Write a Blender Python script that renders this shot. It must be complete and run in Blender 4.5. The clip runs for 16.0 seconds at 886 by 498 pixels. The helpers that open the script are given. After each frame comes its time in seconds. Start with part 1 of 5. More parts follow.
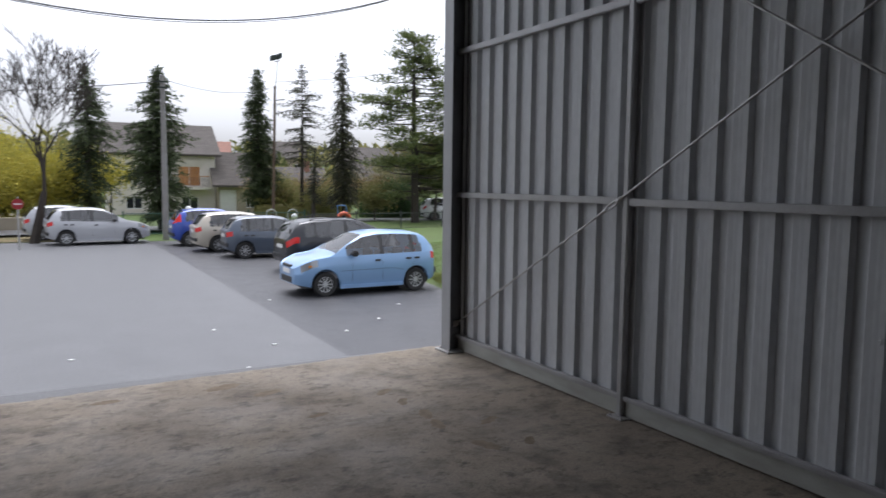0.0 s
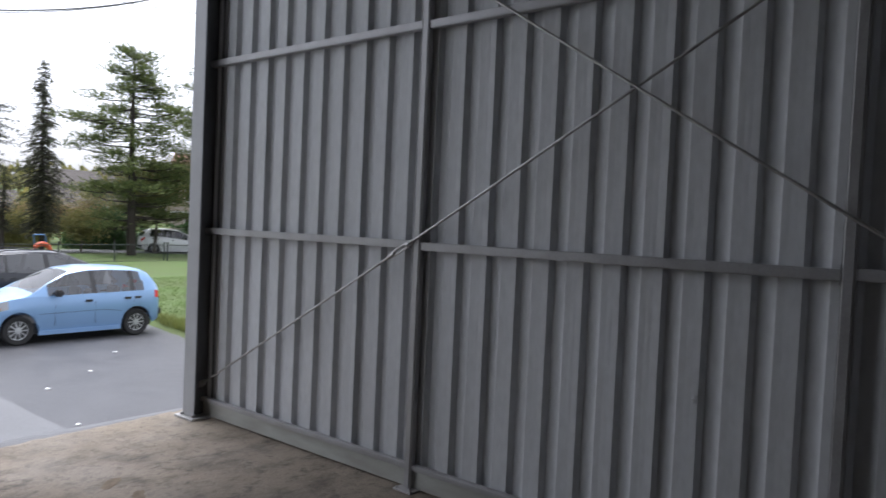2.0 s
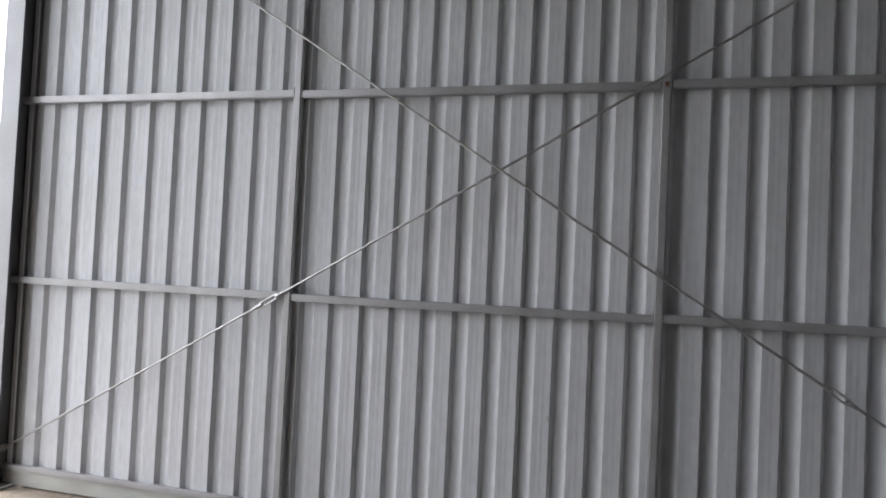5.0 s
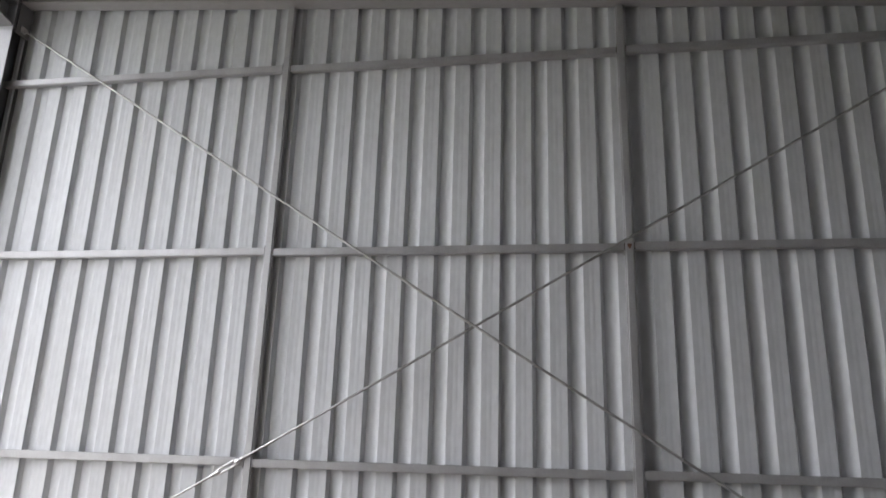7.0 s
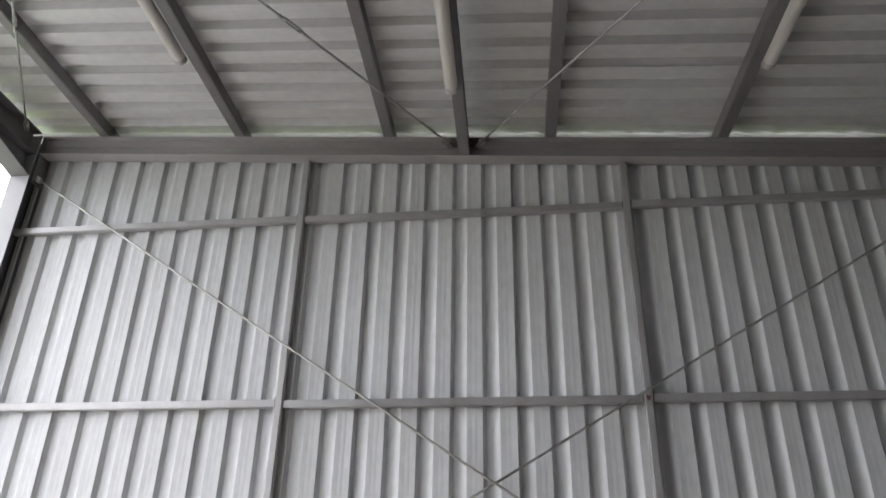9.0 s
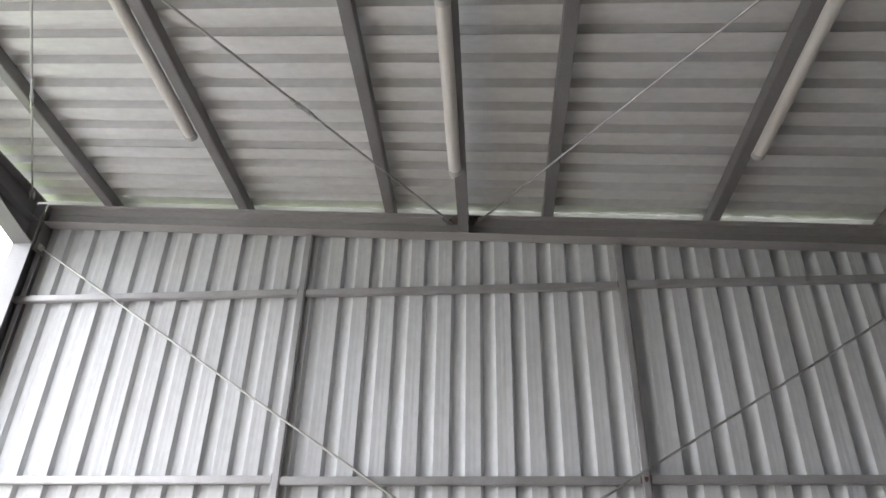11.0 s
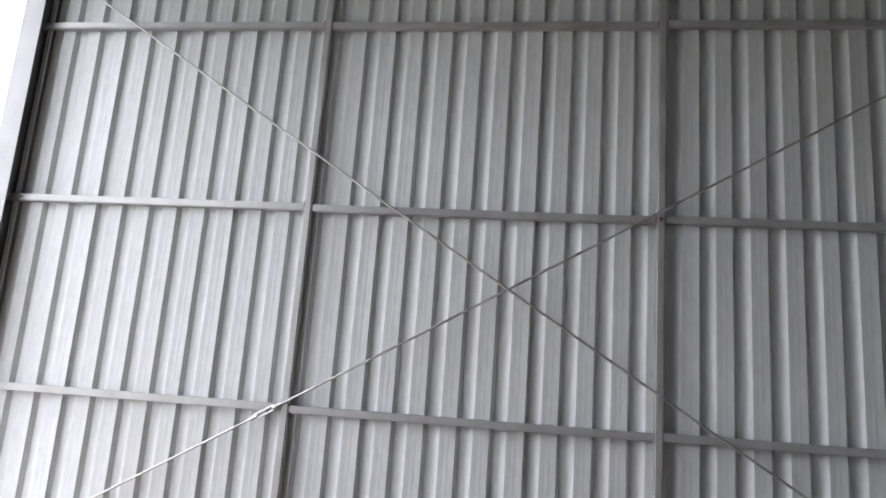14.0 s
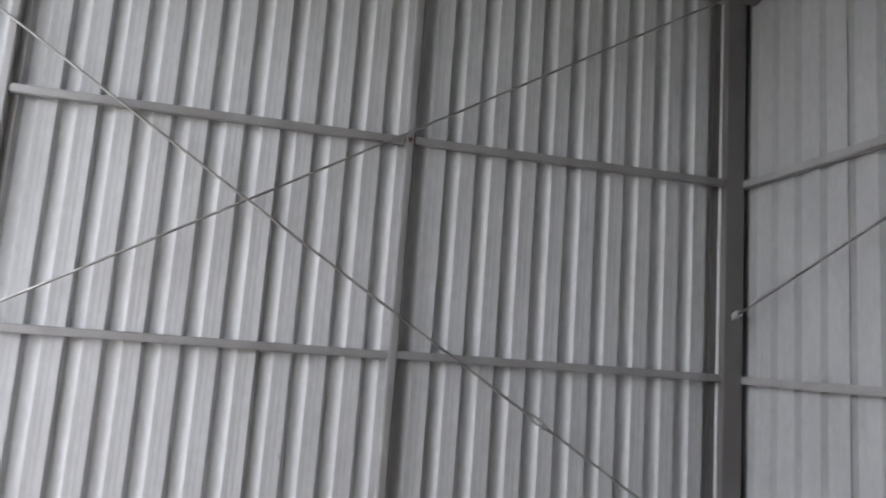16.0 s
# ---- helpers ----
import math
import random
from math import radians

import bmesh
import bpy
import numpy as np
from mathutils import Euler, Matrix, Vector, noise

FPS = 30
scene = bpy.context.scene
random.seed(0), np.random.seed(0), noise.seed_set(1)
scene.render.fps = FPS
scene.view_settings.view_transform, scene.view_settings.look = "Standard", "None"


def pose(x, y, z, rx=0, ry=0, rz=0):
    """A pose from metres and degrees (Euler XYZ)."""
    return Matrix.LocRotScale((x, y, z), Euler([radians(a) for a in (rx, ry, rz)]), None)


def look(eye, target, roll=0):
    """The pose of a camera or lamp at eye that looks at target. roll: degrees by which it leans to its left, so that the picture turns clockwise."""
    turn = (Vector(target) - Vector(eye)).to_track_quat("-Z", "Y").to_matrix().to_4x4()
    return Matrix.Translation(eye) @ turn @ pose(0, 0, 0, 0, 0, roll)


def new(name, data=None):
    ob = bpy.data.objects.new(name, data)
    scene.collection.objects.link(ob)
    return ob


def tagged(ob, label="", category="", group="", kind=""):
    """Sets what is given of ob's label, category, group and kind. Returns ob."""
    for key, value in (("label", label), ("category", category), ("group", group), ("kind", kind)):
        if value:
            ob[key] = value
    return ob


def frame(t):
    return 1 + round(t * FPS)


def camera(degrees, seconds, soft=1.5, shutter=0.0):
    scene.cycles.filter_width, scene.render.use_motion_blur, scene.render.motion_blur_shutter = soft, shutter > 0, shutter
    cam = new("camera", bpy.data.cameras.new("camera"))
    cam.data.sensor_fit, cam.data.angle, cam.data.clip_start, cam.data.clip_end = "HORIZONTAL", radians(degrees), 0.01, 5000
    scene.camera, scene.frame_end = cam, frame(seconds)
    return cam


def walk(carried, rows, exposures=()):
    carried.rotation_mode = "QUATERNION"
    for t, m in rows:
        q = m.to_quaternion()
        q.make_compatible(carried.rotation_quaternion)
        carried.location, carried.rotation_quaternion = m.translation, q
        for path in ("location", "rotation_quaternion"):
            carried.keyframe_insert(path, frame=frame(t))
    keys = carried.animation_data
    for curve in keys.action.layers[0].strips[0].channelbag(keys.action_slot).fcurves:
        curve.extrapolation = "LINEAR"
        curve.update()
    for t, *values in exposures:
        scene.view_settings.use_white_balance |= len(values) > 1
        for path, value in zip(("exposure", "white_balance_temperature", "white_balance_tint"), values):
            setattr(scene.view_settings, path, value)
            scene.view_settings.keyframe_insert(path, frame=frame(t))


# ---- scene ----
cam = camera(63.5, 16.0, 1.5, 0.3)
PATH = [
    (0, (-3.505, -3.667, 1.625), (-2.523, -1.934, 1.443), 0.67),
    (0.5, (-3.491, -3.432, 1.625), (-2.306, -1.827, 1.474), 0.89),
    (1, (-3.424, -3.237, 1.593), (-2.145, -1.705, 1.467), 1.48),
    (1.5, (-3.351, -3.052, 1.622), (-1.962, -1.616, 1.528), 2.81),
    (2, (-3.306, -2.893, 1.648), (-1.752, -1.636, 1.582), 2.53),
    (2.5, (-3.359, -2.733, 1.642), (-1.665, -1.672, 1.588), 1.55),
    (3, (-3.482, -2.692, 1.656), (-1.734, -1.720, 1.607), 2.22),
    (3.5, (-3.781, -2.628, 1.715), (-1.982, -1.754, 1.668), 3.43),
    (4, (-3.934, -2.521, 1.733), (-2.071, -1.793, 1.710), 1.66),
    (4.2, (-4.006, -2.490, 1.761), (-2.127, -1.808, 1.715), 1.68),
    (6.3, (-4.410, -1.939, 1.671), (-2.458, -1.653, 1.996), 3.11),
    (6.5, (-4.394, -1.932, 1.659), (-2.452, -1.638, 2.036), 3.01),
    (7, (-4.347, -1.908, 1.628), (-2.447, -1.593, 2.167), 1.73),
    (7.5, (-4.320, -1.865, 1.669), (-2.444, -1.585, 2.303), 2.07),
    (8, (-4.348, -1.761, 1.681), (-2.488, -1.523, 2.375), 1.54),
    (8.5, (-4.400, -1.698, 1.718), (-2.573, -1.464, 2.498), 0.85),
    (9, (-4.431, -1.642, 1.720), (-2.654, -1.411, 2.607), 1.05),
    (9.5, (-4.474, -1.615, 1.753), (-2.739, -1.407, 2.727), 1.46),
    (9.7, (-4.482, -1.616, 1.751), (-2.780, -1.412, 2.781), 1.59),
    (11.8, (-4.618, -1.511, 1.794), (-2.900, -1.357, 2.806), 0.98),
    (12, (-4.601, -1.533, 1.795), (-2.857, -1.350, 2.757), 1.14),
    (12.5, (-4.573, -1.504, 1.710), (-2.797, -1.282, 2.604), 1.80),
    (13, (-4.566, -1.526, 1.706), (-2.714, -1.308, 2.429), 1.55),
    (13.5, (-4.569, -1.607, 1.695), (-2.667, -1.372, 2.267), 3.26),
    (14, (-4.549, -1.644, 1.657), (-2.612, -1.354, 2.063), 4.23),
    (14.5, (-4.586, -1.607, 1.660), (-2.627, -1.360, 1.978), 3.89),
    (15, (-4.590, -1.641, 1.669), (-2.603, -1.547, 1.883), 2.81),
    (15.5, (-4.471, -1.663, 1.632), (-2.487, -1.813, 1.831), 3.15),
    (16, (-4.331, -1.689, 1.544), (-2.396, -2.100, 1.834), 4.22),
]
EXPOSURES = [(0.0, 0.93, 6050, 14), (1.0, 1.12, 6000, 14), (2.0, 1.34, 6000, 14), (3.0, 2.2, 6120, 14), (3.5, 2.49, 6150, 14), (4.0, 2.59, 6200, 14), (6.5, 3.03, 6420, 14), (9.5, 3.38, 6480, 14), (11.8, 3.82, 6430, 14), (12.5, 3.70, 6400, 14), (14.0, 3.30, 6350, 14), (15.0, 3.20, 6350, 14), (16.0, 3.40, 6380, 14)]
walk(cam, [(t, look(eye, target, roll)) for t, eye, target, roll in PATH], EXPOSURES)


# ---- world and sun ----
world = bpy.data.worlds.new("overcast")
scene.world = world
world.use_nodes = True
wn, wl = world.node_tree.nodes, world.node_tree.links
sky = wn.new("ShaderNodeTexSky")
sky.sky_type, sky.sun_disc = "NISHITA", False
sky.sun_elevation, sky.sun_rotation = radians(74), radians(20)
sky.air_density, sky.dust_density, sky.ozone_density = 1.0, 4.0, 1.0
pale = wn.new("ShaderNodeHueSaturation")
pale.inputs["Saturation"].default_value = 0.15
wl.new(sky.outputs[0], pale.inputs["Color"])
wl.new(pale.outputs[0], wn["Background"].inputs["Color"])
wn["Background"].inputs["Strength"].default_value = 0.15
sun = new("sun", bpy.data.lights.new("sun", "SUN"))
sun.data.energy, sun.data.angle, sun.data.color = 0.8, radians(40), (1.0, 0.98, 0.96)
sun.matrix_world = look((2.7, 7.5, 28), (0, 0, 0))


# ---- materials ----
def material(name, colour, rough=0.6, metal=0.0, second=None, scale=6.0, amount=0.5, grain=60.0, bump=0.1, depth=0.01, stretch=(1, 1, 1), per_object=0.0, spec=0.5, coat=0.0, rough2=None, speck=0.14):
    """A painted or mineral surface: two colours mixed by large stains, fine grain, and relief."""
    m = bpy.data.materials.new(name)
    m.use_nodes = True
    n, l = m.node_tree.nodes, m.node_tree.links
    b = n["Principled BSDF"]
    b.inputs["Roughness"].default_value, b.inputs["Metallic"].default_value = rough, metal
    b.inputs["Specular IOR Level"].default_value = spec
    b.inputs["Coat Weight"].default_value = coat
    co, mp = n.new("ShaderNodeTexCoord"), n.new("ShaderNodeMapping")
    mp.inputs["Scale"].default_value = stretch
    l.new(co.outputs["Object"], mp.inputs["Vector"])
    big, fine = n.new("ShaderNodeTexNoise"), n.new("ShaderNodeTexNoise")
    big.inputs["Scale"].default_value, big.inputs["Detail"].default_value = scale, 5
    fine.inputs["Scale"].default_value, fine.inputs["Detail"].default_value = grain, 3
    for t in (big, fine):
        l.new(mp.outputs[0], t.inputs["Vector"])
    ramp = n.new("ShaderNodeMapRange")
    ramp.inputs["From Min"].default_value, ramp.inputs["From Max"].default_value = 0.35, 0.68
    ramp.inputs["To Max"].default_value = amount
    l.new(big.outputs["Fac"], ramp.inputs["Value"])
    mix = n.new("ShaderNodeMix")
    mix.data_type = "RGBA"
    mix.inputs["A"].default_value = (*colour, 1)
    mix.inputs["B"].default_value = (*(second or tuple(c * 0.75 for c in colour)), 1)
    l.new(ramp.outputs["Result"], mix.inputs["Factor"])
    hsv = n.new("ShaderNodeHueSaturation")
    l.new(mix.outputs["Result"], hsv.inputs["Color"])
    grains = n.new("ShaderNodeMapRange")
    grains.inputs["To Min"].default_value, grains.inputs["To Max"].default_value = 1 - speck, 1 + speck
    l.new(fine.outputs["Fac"], grains.inputs["Value"])
    if per_object:
        info, mul = n.new("ShaderNodeObjectInfo"), n.new("ShaderNodeMapRange")
        mul.inputs["To Min"].default_value, mul.inputs["To Max"].default_value = 1 - per_object, 1 + per_object
        l.new(info.outputs["Random"], mul.inputs["Value"])
        both = n.new("ShaderNodeMath")
        both.operation = "MULTIPLY"
        l.new(mul.outputs["Result"], both.inputs[0])
        l.new(grains.outputs["Result"], both.inputs[1])
        l.new(both.outputs[0], hsv.inputs["Value"])
    else:
        l.new(grains.outputs["Result"], hsv.inputs["Value"])
    l.new(hsv.outputs[0], b.inputs["Base Color"])
    if rough2 is not None:
        rr = n.new("ShaderNodeMapRange")
        rr.inputs["From Min"].default_value, rr.inputs["From Max"].default_value = 0.35, 0.65
        rr.inputs["To Min"].default_value, rr.inputs["To Max"].default_value = rough, rough2
        l.new(big.outputs["Fac"], rr.inputs["Value"])
        l.new(rr.outputs["Result"], b.inputs["Roughness"])
    if bump:
        bp = n.new("ShaderNodeBump")
        bp.inputs["Strength"].default_value, bp.inputs["Distance"].default_value = bump, depth
        l.new(fine.outputs["Fac"], bp.inputs["Height"])
        l.new(bp.outputs[0], b.inputs["Normal"])
    return m


def leafy(name, colour, second):
    """Leaves and needles: each clump takes its own shade."""
    m = bpy.data.materials.new(name)
    m.use_nodes = True
    n, l = m.node_tree.nodes, m.node_tree.links
    b = n["Principled BSDF"]
    b.inputs["Roughness"].default_value = 0.7
    thin, both = n.new("ShaderNodeBsdfTranslucent"), n.new("ShaderNodeMixShader")
    both.inputs[0].default_value = 0.4
    geo, mix = n.new("ShaderNodeNewGeometry"), n.new("ShaderNodeMix")
    mix.data_type = "RGBA"
    mix.inputs["A"].default_value, mix.inputs["B"].default_value = (*colour, 1), (*second, 1)
    l.new(geo.outputs["Random Per Island"], mix.inputs["Factor"])
    l.new(mix.outputs["Result"], b.inputs["Base Color"])
    l.new(mix.outputs["Result"], thin.inputs["Color"])
    l.new(b.outputs[0], both.inputs[1])
    l.new(thin.outputs[0], both.inputs[2])
    l.new(both.outputs[0], n["Material Output"].inputs["Surface"])
    return m


def plain(name, colour, rough=0.5, metal=0.0, emit=0.0):
    m = bpy.data.materials.new(name)
    m.use_nodes = True
    b = m.node_tree.nodes["Principled BSDF"]
    b.inputs["Base Color"].default_value = (*colour, 1)
    b.inputs["Roughness"].default_value, b.inputs["Metallic"].default_value = rough, metal
    return m


def glassy(name, tint, rough=0.03):
    """A thin pane: clear, with a gloss that grows towards grazing angles."""
    m = bpy.data.materials.new(name)
    m.use_nodes = True
    n, l = m.node_tree.nodes, m.node_tree.links
    clear, gloss, fr, mix = n.new("ShaderNodeBsdfTransparent"), n.new("ShaderNodeBsdfGlossy"), n.new("ShaderNodeFresnel"), n.new("ShaderNodeMixShader")
    clear.inputs["Color"].default_value = (*tint, 1)
    gloss.inputs["Roughness"].default_value = rough
    fr.inputs["IOR"].default_value = 2.3
    l.new(fr.outputs[0], mix.inputs[0])
    l.new(clear.outputs[0], mix.inputs[1])
    l.new(gloss.outputs[0], mix.inputs[2])
    l.new(mix.outputs[0], n["Material Output"].inputs["Surface"])
    return m


SHEET = material("sheet_backcoat", (0.548, 0.562, 0.582), 0.46, 0.0, (0.49, 0.497, 0.505), 1.3, 0.8, 22, 0.02, 0.003, (1.2, 1.2, 0.6), per_object=0.05, spec=0.5)
# The side wall's coating again, darkened to hold down light and bounce at the back.
DIMSHEET = material("dimmed_backcoat", (0.44, 0.45, 0.465), 0.5, 0.05, (0.34, 0.345, 0.35), 1.3, 0.8, 22, 0.02, 0.003, (1.2, 1.2, 0.6), per_object=0.03, spec=0.3)
ROOFSHEET = material("roof_sheet_backcoat", (0.58, 0.585, 0.58), 0.42, 0.10, (0.52, 0.52, 0.505), 1.2, 0.8, 22, 0.02, 0.003, (1.2, 0.6, 1.2), per_object=0.03, spec=0.6)
BEAMSTEEL = material("eaves_beam_steel", (0.36, 0.35, 0.346), 0.34, 0.2, (0.29, 0.277, 0.27), 3.0, 0.8, 60, 0.05, 0.003, (1, 0.3, 1), spec=0.6)
# Shade of the front column's recess, put into the shaft's colour.
SHAFTSHADE = material("shaft_steel_shaded", (0.13, 0.132, 0.138), 0.45, 0.0, (0.10, 0.10, 0.105), 3.0, 0.8, 70, 0.08, 0.004, spec=0.4)
STEEL = material("painted_steel", (0.20, 0.195, 0.198), 0.42, 0.2, (0.16, 0.148, 0.145), 3.0, 0.8, 70, 0.08, 0.004, spec=0.5)
GIRTSTEEL = material("girt_steel", (0.38, 0.378, 0.385), 0.38, 0.25, (0.30, 0.29, 0.288), 4.0, 0.8, 80, 0.06, 0.003, spec=0.55)
ROD = material("galvanised_rod", (0.46, 0.455, 0.45), 0.34, 0.8, (0.26, 0.25, 0.24), 9, 0.8, 120, 0.1, 0.002)
ZINC = material("bright_zinc", (0.55, 0.55, 0.55), 0.35, 0.8, (0.42, 0.42, 0.41), 14, 0.8, 150, 0.1, 0.002)
SKIRT = material("skirting_flashing", (0.42, 0.43, 0.395), 0.5, 0.0, (0.32, 0.31, 0.28), 3.0, 0.9, 60, 0.1, 0.003, (1, 1, 4))
# Colour of the unseen far wall: near-black only to absorb bounce light.
LIGHTSINK = material("light_sink", (0.06, 0.06, 0.06), 0.8, 0.0, (0.07, 0.068, 0.065), 1.0, 0.8, 30, 0.2, 0.01)
# The same column steel in the lit tone of its flange.
FLANGELIT = material("flange_steel_lit", (0.35, 0.355, 0.365), 0.45, 0.1, (0.30, 0.30, 0.305), 3.0, 0.8, 70, 0.08, 0.004, spec=0.5)
RUST = material("rust_stain", (0.16, 0.075, 0.045), 0.8, 0.0, (0.09, 0.05, 0.04), 30, 1, 120, 0.2, 0.003)
CAP = material("galvanised_plate", (0.42, 0.42, 0.42), 0.45, 0.15, (0.32, 0.31, 0.30), 12, 0.9, 120, 0.1, 0.002)
FORK = material("rusty_fitting", (0.125, 0.11, 0.10), 0.6, 0.2, (0.09, 0.065, 0.05), 22, 1, 120, 0.1, 0.002)
HEADSTEEL = material("header_steel", (0.19, 0.187, 0.19), 0.42, 0.1, (0.15, 0.146, 0.145), 3.0, 0.8, 70, 0.08, 0.004, spec=0.4)


# ---- building helpers ----
def box(bm, x0, x1, y0, y1, z0, z1):
    v = [bm.verts.new(p) for p in ((x0, y0, z0), (x1, y0, z0), (x1, y1, z0), (x0, y1, z0), (x0, y0, z1), (x1, y0, z1), (x1, y1, z1), (x0, y1, z1))]
    for f in ((3, 2, 1, 0), (4, 5, 6, 7), (0, 1, 5, 4), (1, 2, 6, 5), (2, 3, 7, 6), (3, 0, 4, 7)):
        bm.faces.new([v[i] for i in f])
    return v


def bevel(bm, width, segments=1):
    bmesh.ops.bevel(bm, geom=bm.edges[:], offset=width, segments=segments, affect="EDGES")
    return bm


def extrude(bm, outline, a, b):
    """A solid between the outline at a and the same outline at b (functions from a 2D point to 3D)."""
    lo, hi = [bm.verts.new(a(p)) for p in outline], [bm.verts.new(b(p)) for p in outline]
    k = len(outline)
    bm.faces.new(lo[::-1]), bm.faces.new(hi)
    for i in range(k):
        bm.faces.new((lo[i], lo[(i + 1) % k], hi[(i + 1) % k], hi[i]))


def tube(bm, points, radii, sides=8, caps=True):
    """A round bar through points with a radius at each."""
    rings = []
    pts = [Vector(p) for p in points]
    for i, p in enumerate(pts):
        d = (pts[min(i + 1, len(pts) - 1)] - pts[max(i - 1, 0)]).normalized()
        s = d.cross(Vector((0, 0, 1)) if abs(d.z) < 0.95 else Vector((1, 0, 0))).normalized()
        u = s.cross(d)
        r = radii[i] if hasattr(radii, "__len__") else radii
        rings.append([bm.verts.new(p + r * (math.cos(2 * math.pi * k / sides) * s + math.sin(2 * math.pi * k / sides) * u)) for k in range(sides)])
    for a, b in zip(rings, rings[1:]):
        for k in range(sides):
            bm.faces.new((a[k], a[(k + 1) % sides], b[(k + 1) % sides], b[k]))
    if caps:
        bm.faces.new(rings[0][::-1]), bm.faces.new(rings[-1])
    return rings


# The hall is drawn on a plan of its own and built at PLAN times that size (sheets of 207 mm rib spacing);
# the yard outside lies a little turned and lower.
HALL, PLAN, SKEW = True, 0.855, 0.035  # the cross members stand a little out of square
YARD = pose(0.02, -0.17, -0.25, 0, 0, -0.27)


def finish(name, bm, mat, smooth=False):
    if HALL:
        for v in bm.verts:
            v.co.y += SKEW * min(0.0, v.co.x)
        bmesh.ops.scale(bm, vec=(PLAN, PLAN, PLAN), verts=bm.verts[:])
    bmesh.ops.recalc_face_normals(bm, faces=bm.faces[:])
    me = bpy.data.meshes.new(name)
    bm.to_mesh(me)
    bm.free()
    if smooth:
        me.shade_smooth()
        me.set_sharp_from_angle(angle=radians(smooth if smooth > 1 else 40))
    me.materials.append(mat)
    return me


def part(name, bm, mat, parent, label="", smooth=False, m=None):
    ob = new(name, finish(name, bm, mat, smooth))
    ob.parent = parent
    if m is not None:
        ob.matrix_basis = m
    return tagged(ob, label)


def placed(m):
    m = m if m is not None else Matrix()
    return m if HALL else YARD @ m


def thing(name, label, category, m=None, group="", kind=""):
    ob = new(name)
    ob.matrix_basis = placed(m)
    return tagged(ob, label, category, group, kind)


def solid(name, bm, mat, label, category, smooth=False, m=None, kind="", group=""):
    ob = new(name, finish(name, bm, mat, smooth))
    ob.matrix_basis = placed(m)
    return tagged(ob, label, category, group, kind)


def ibar(bm, h, b, tw, tf, a, e, width_dir, depth_dir):
    """An I-section from a to e: depth h along depth_dir, flanges b wide along width_dir."""
    a, e, w, d = Vector(a), Vector(e), Vector(width_dir), Vector(depth_dir)
    o = ((-b / 2, -h / 2), (b / 2, -h / 2), (b / 2, -h / 2 + tf), (tw / 2, -h / 2 + tf), (tw / 2, h / 2 - tf), (b / 2, h / 2 - tf), (b / 2, h / 2), (-b / 2, h / 2), (-b / 2, h / 2 - tf), (-tw / 2, h / 2 - tf), (-tw / 2, -h / 2 + tf), (-b / 2, -h / 2 + tf))
    extrude(bm, o, lambda p: a + p[0] * w + p[1] * d, lambda p: e + p[0] * w + p[1] * d)


# ---- the hall: the plan ----
PITCH, FALL = 0.2445, 0.070          # rib spacing; the roof falls to the back
FRONT, BACK, FAR = 2.642, -5.433, -6.25  # frame lines and the assumed far side of the hall, set near to narrow the incoming light
LOT = -0.79


def beam_top(y):
    return 5.736 + FALL * y


def profile(start, count, flange=0.118, web=0.028, depth=0.041, groove=0.0011):
    """Trapezoidal ribs, along and depth: a wide flange towards the room with two fine grooves, and a valley behind, rounded on one side."""
    out = [(start - 0.007, -0.0012)]
    for k in range(count):
        s = start + k * PITCH
        out += [(s, 0)]
        for g in (0.35, 0.65):
            out += [(s + g * flange - 0.006, 0), (s + g * flange, groove), (s + g * flange + 0.006, 0)]
        out += [(s + flange, 0)] + [(s + flange + a * web, b * depth) for a, b in ((0.36, 0.40), (0.85, 0.74), (1.45, 0.93), (2.1, 1.0))] + [(s + PITCH - 0.024, depth)]
    return out + [(start + count * PITCH, 0), (start + count * PITCH + 0.03, 0)]


def lap(a, start, count):
    """Each sheet stands a little proud of the one before it where the two overlap."""
    return -0.004 * (1 - (a - start) / (count * PITCH))


def sheet(bm, pts, place, ends):
    """A thin folded sheet: the profile swept from end 0 to end 1, with a second skin 3 mm behind."""
    for off in (0.0, 0.003):
        a = [bm.verts.new(place(s, d + off, ends[0])) for s, d in pts]
        b = [bm.verts.new(place(s, d + off, ends[1])) for s, d in pts]
        for i in range(len(pts) - 1):
            bm.faces.new((a[i], a[i + 1], b[i + 1], b[i]))


# ---- floor slab with its worn edge ----
def slab_edge(x):
    return 3.03 + 0.025 * max(x, -9) + 0.05 * noise.noise((x * 1.3, 2, 0)) + 0.02 * noise.noise((x * 7, 5, 0))


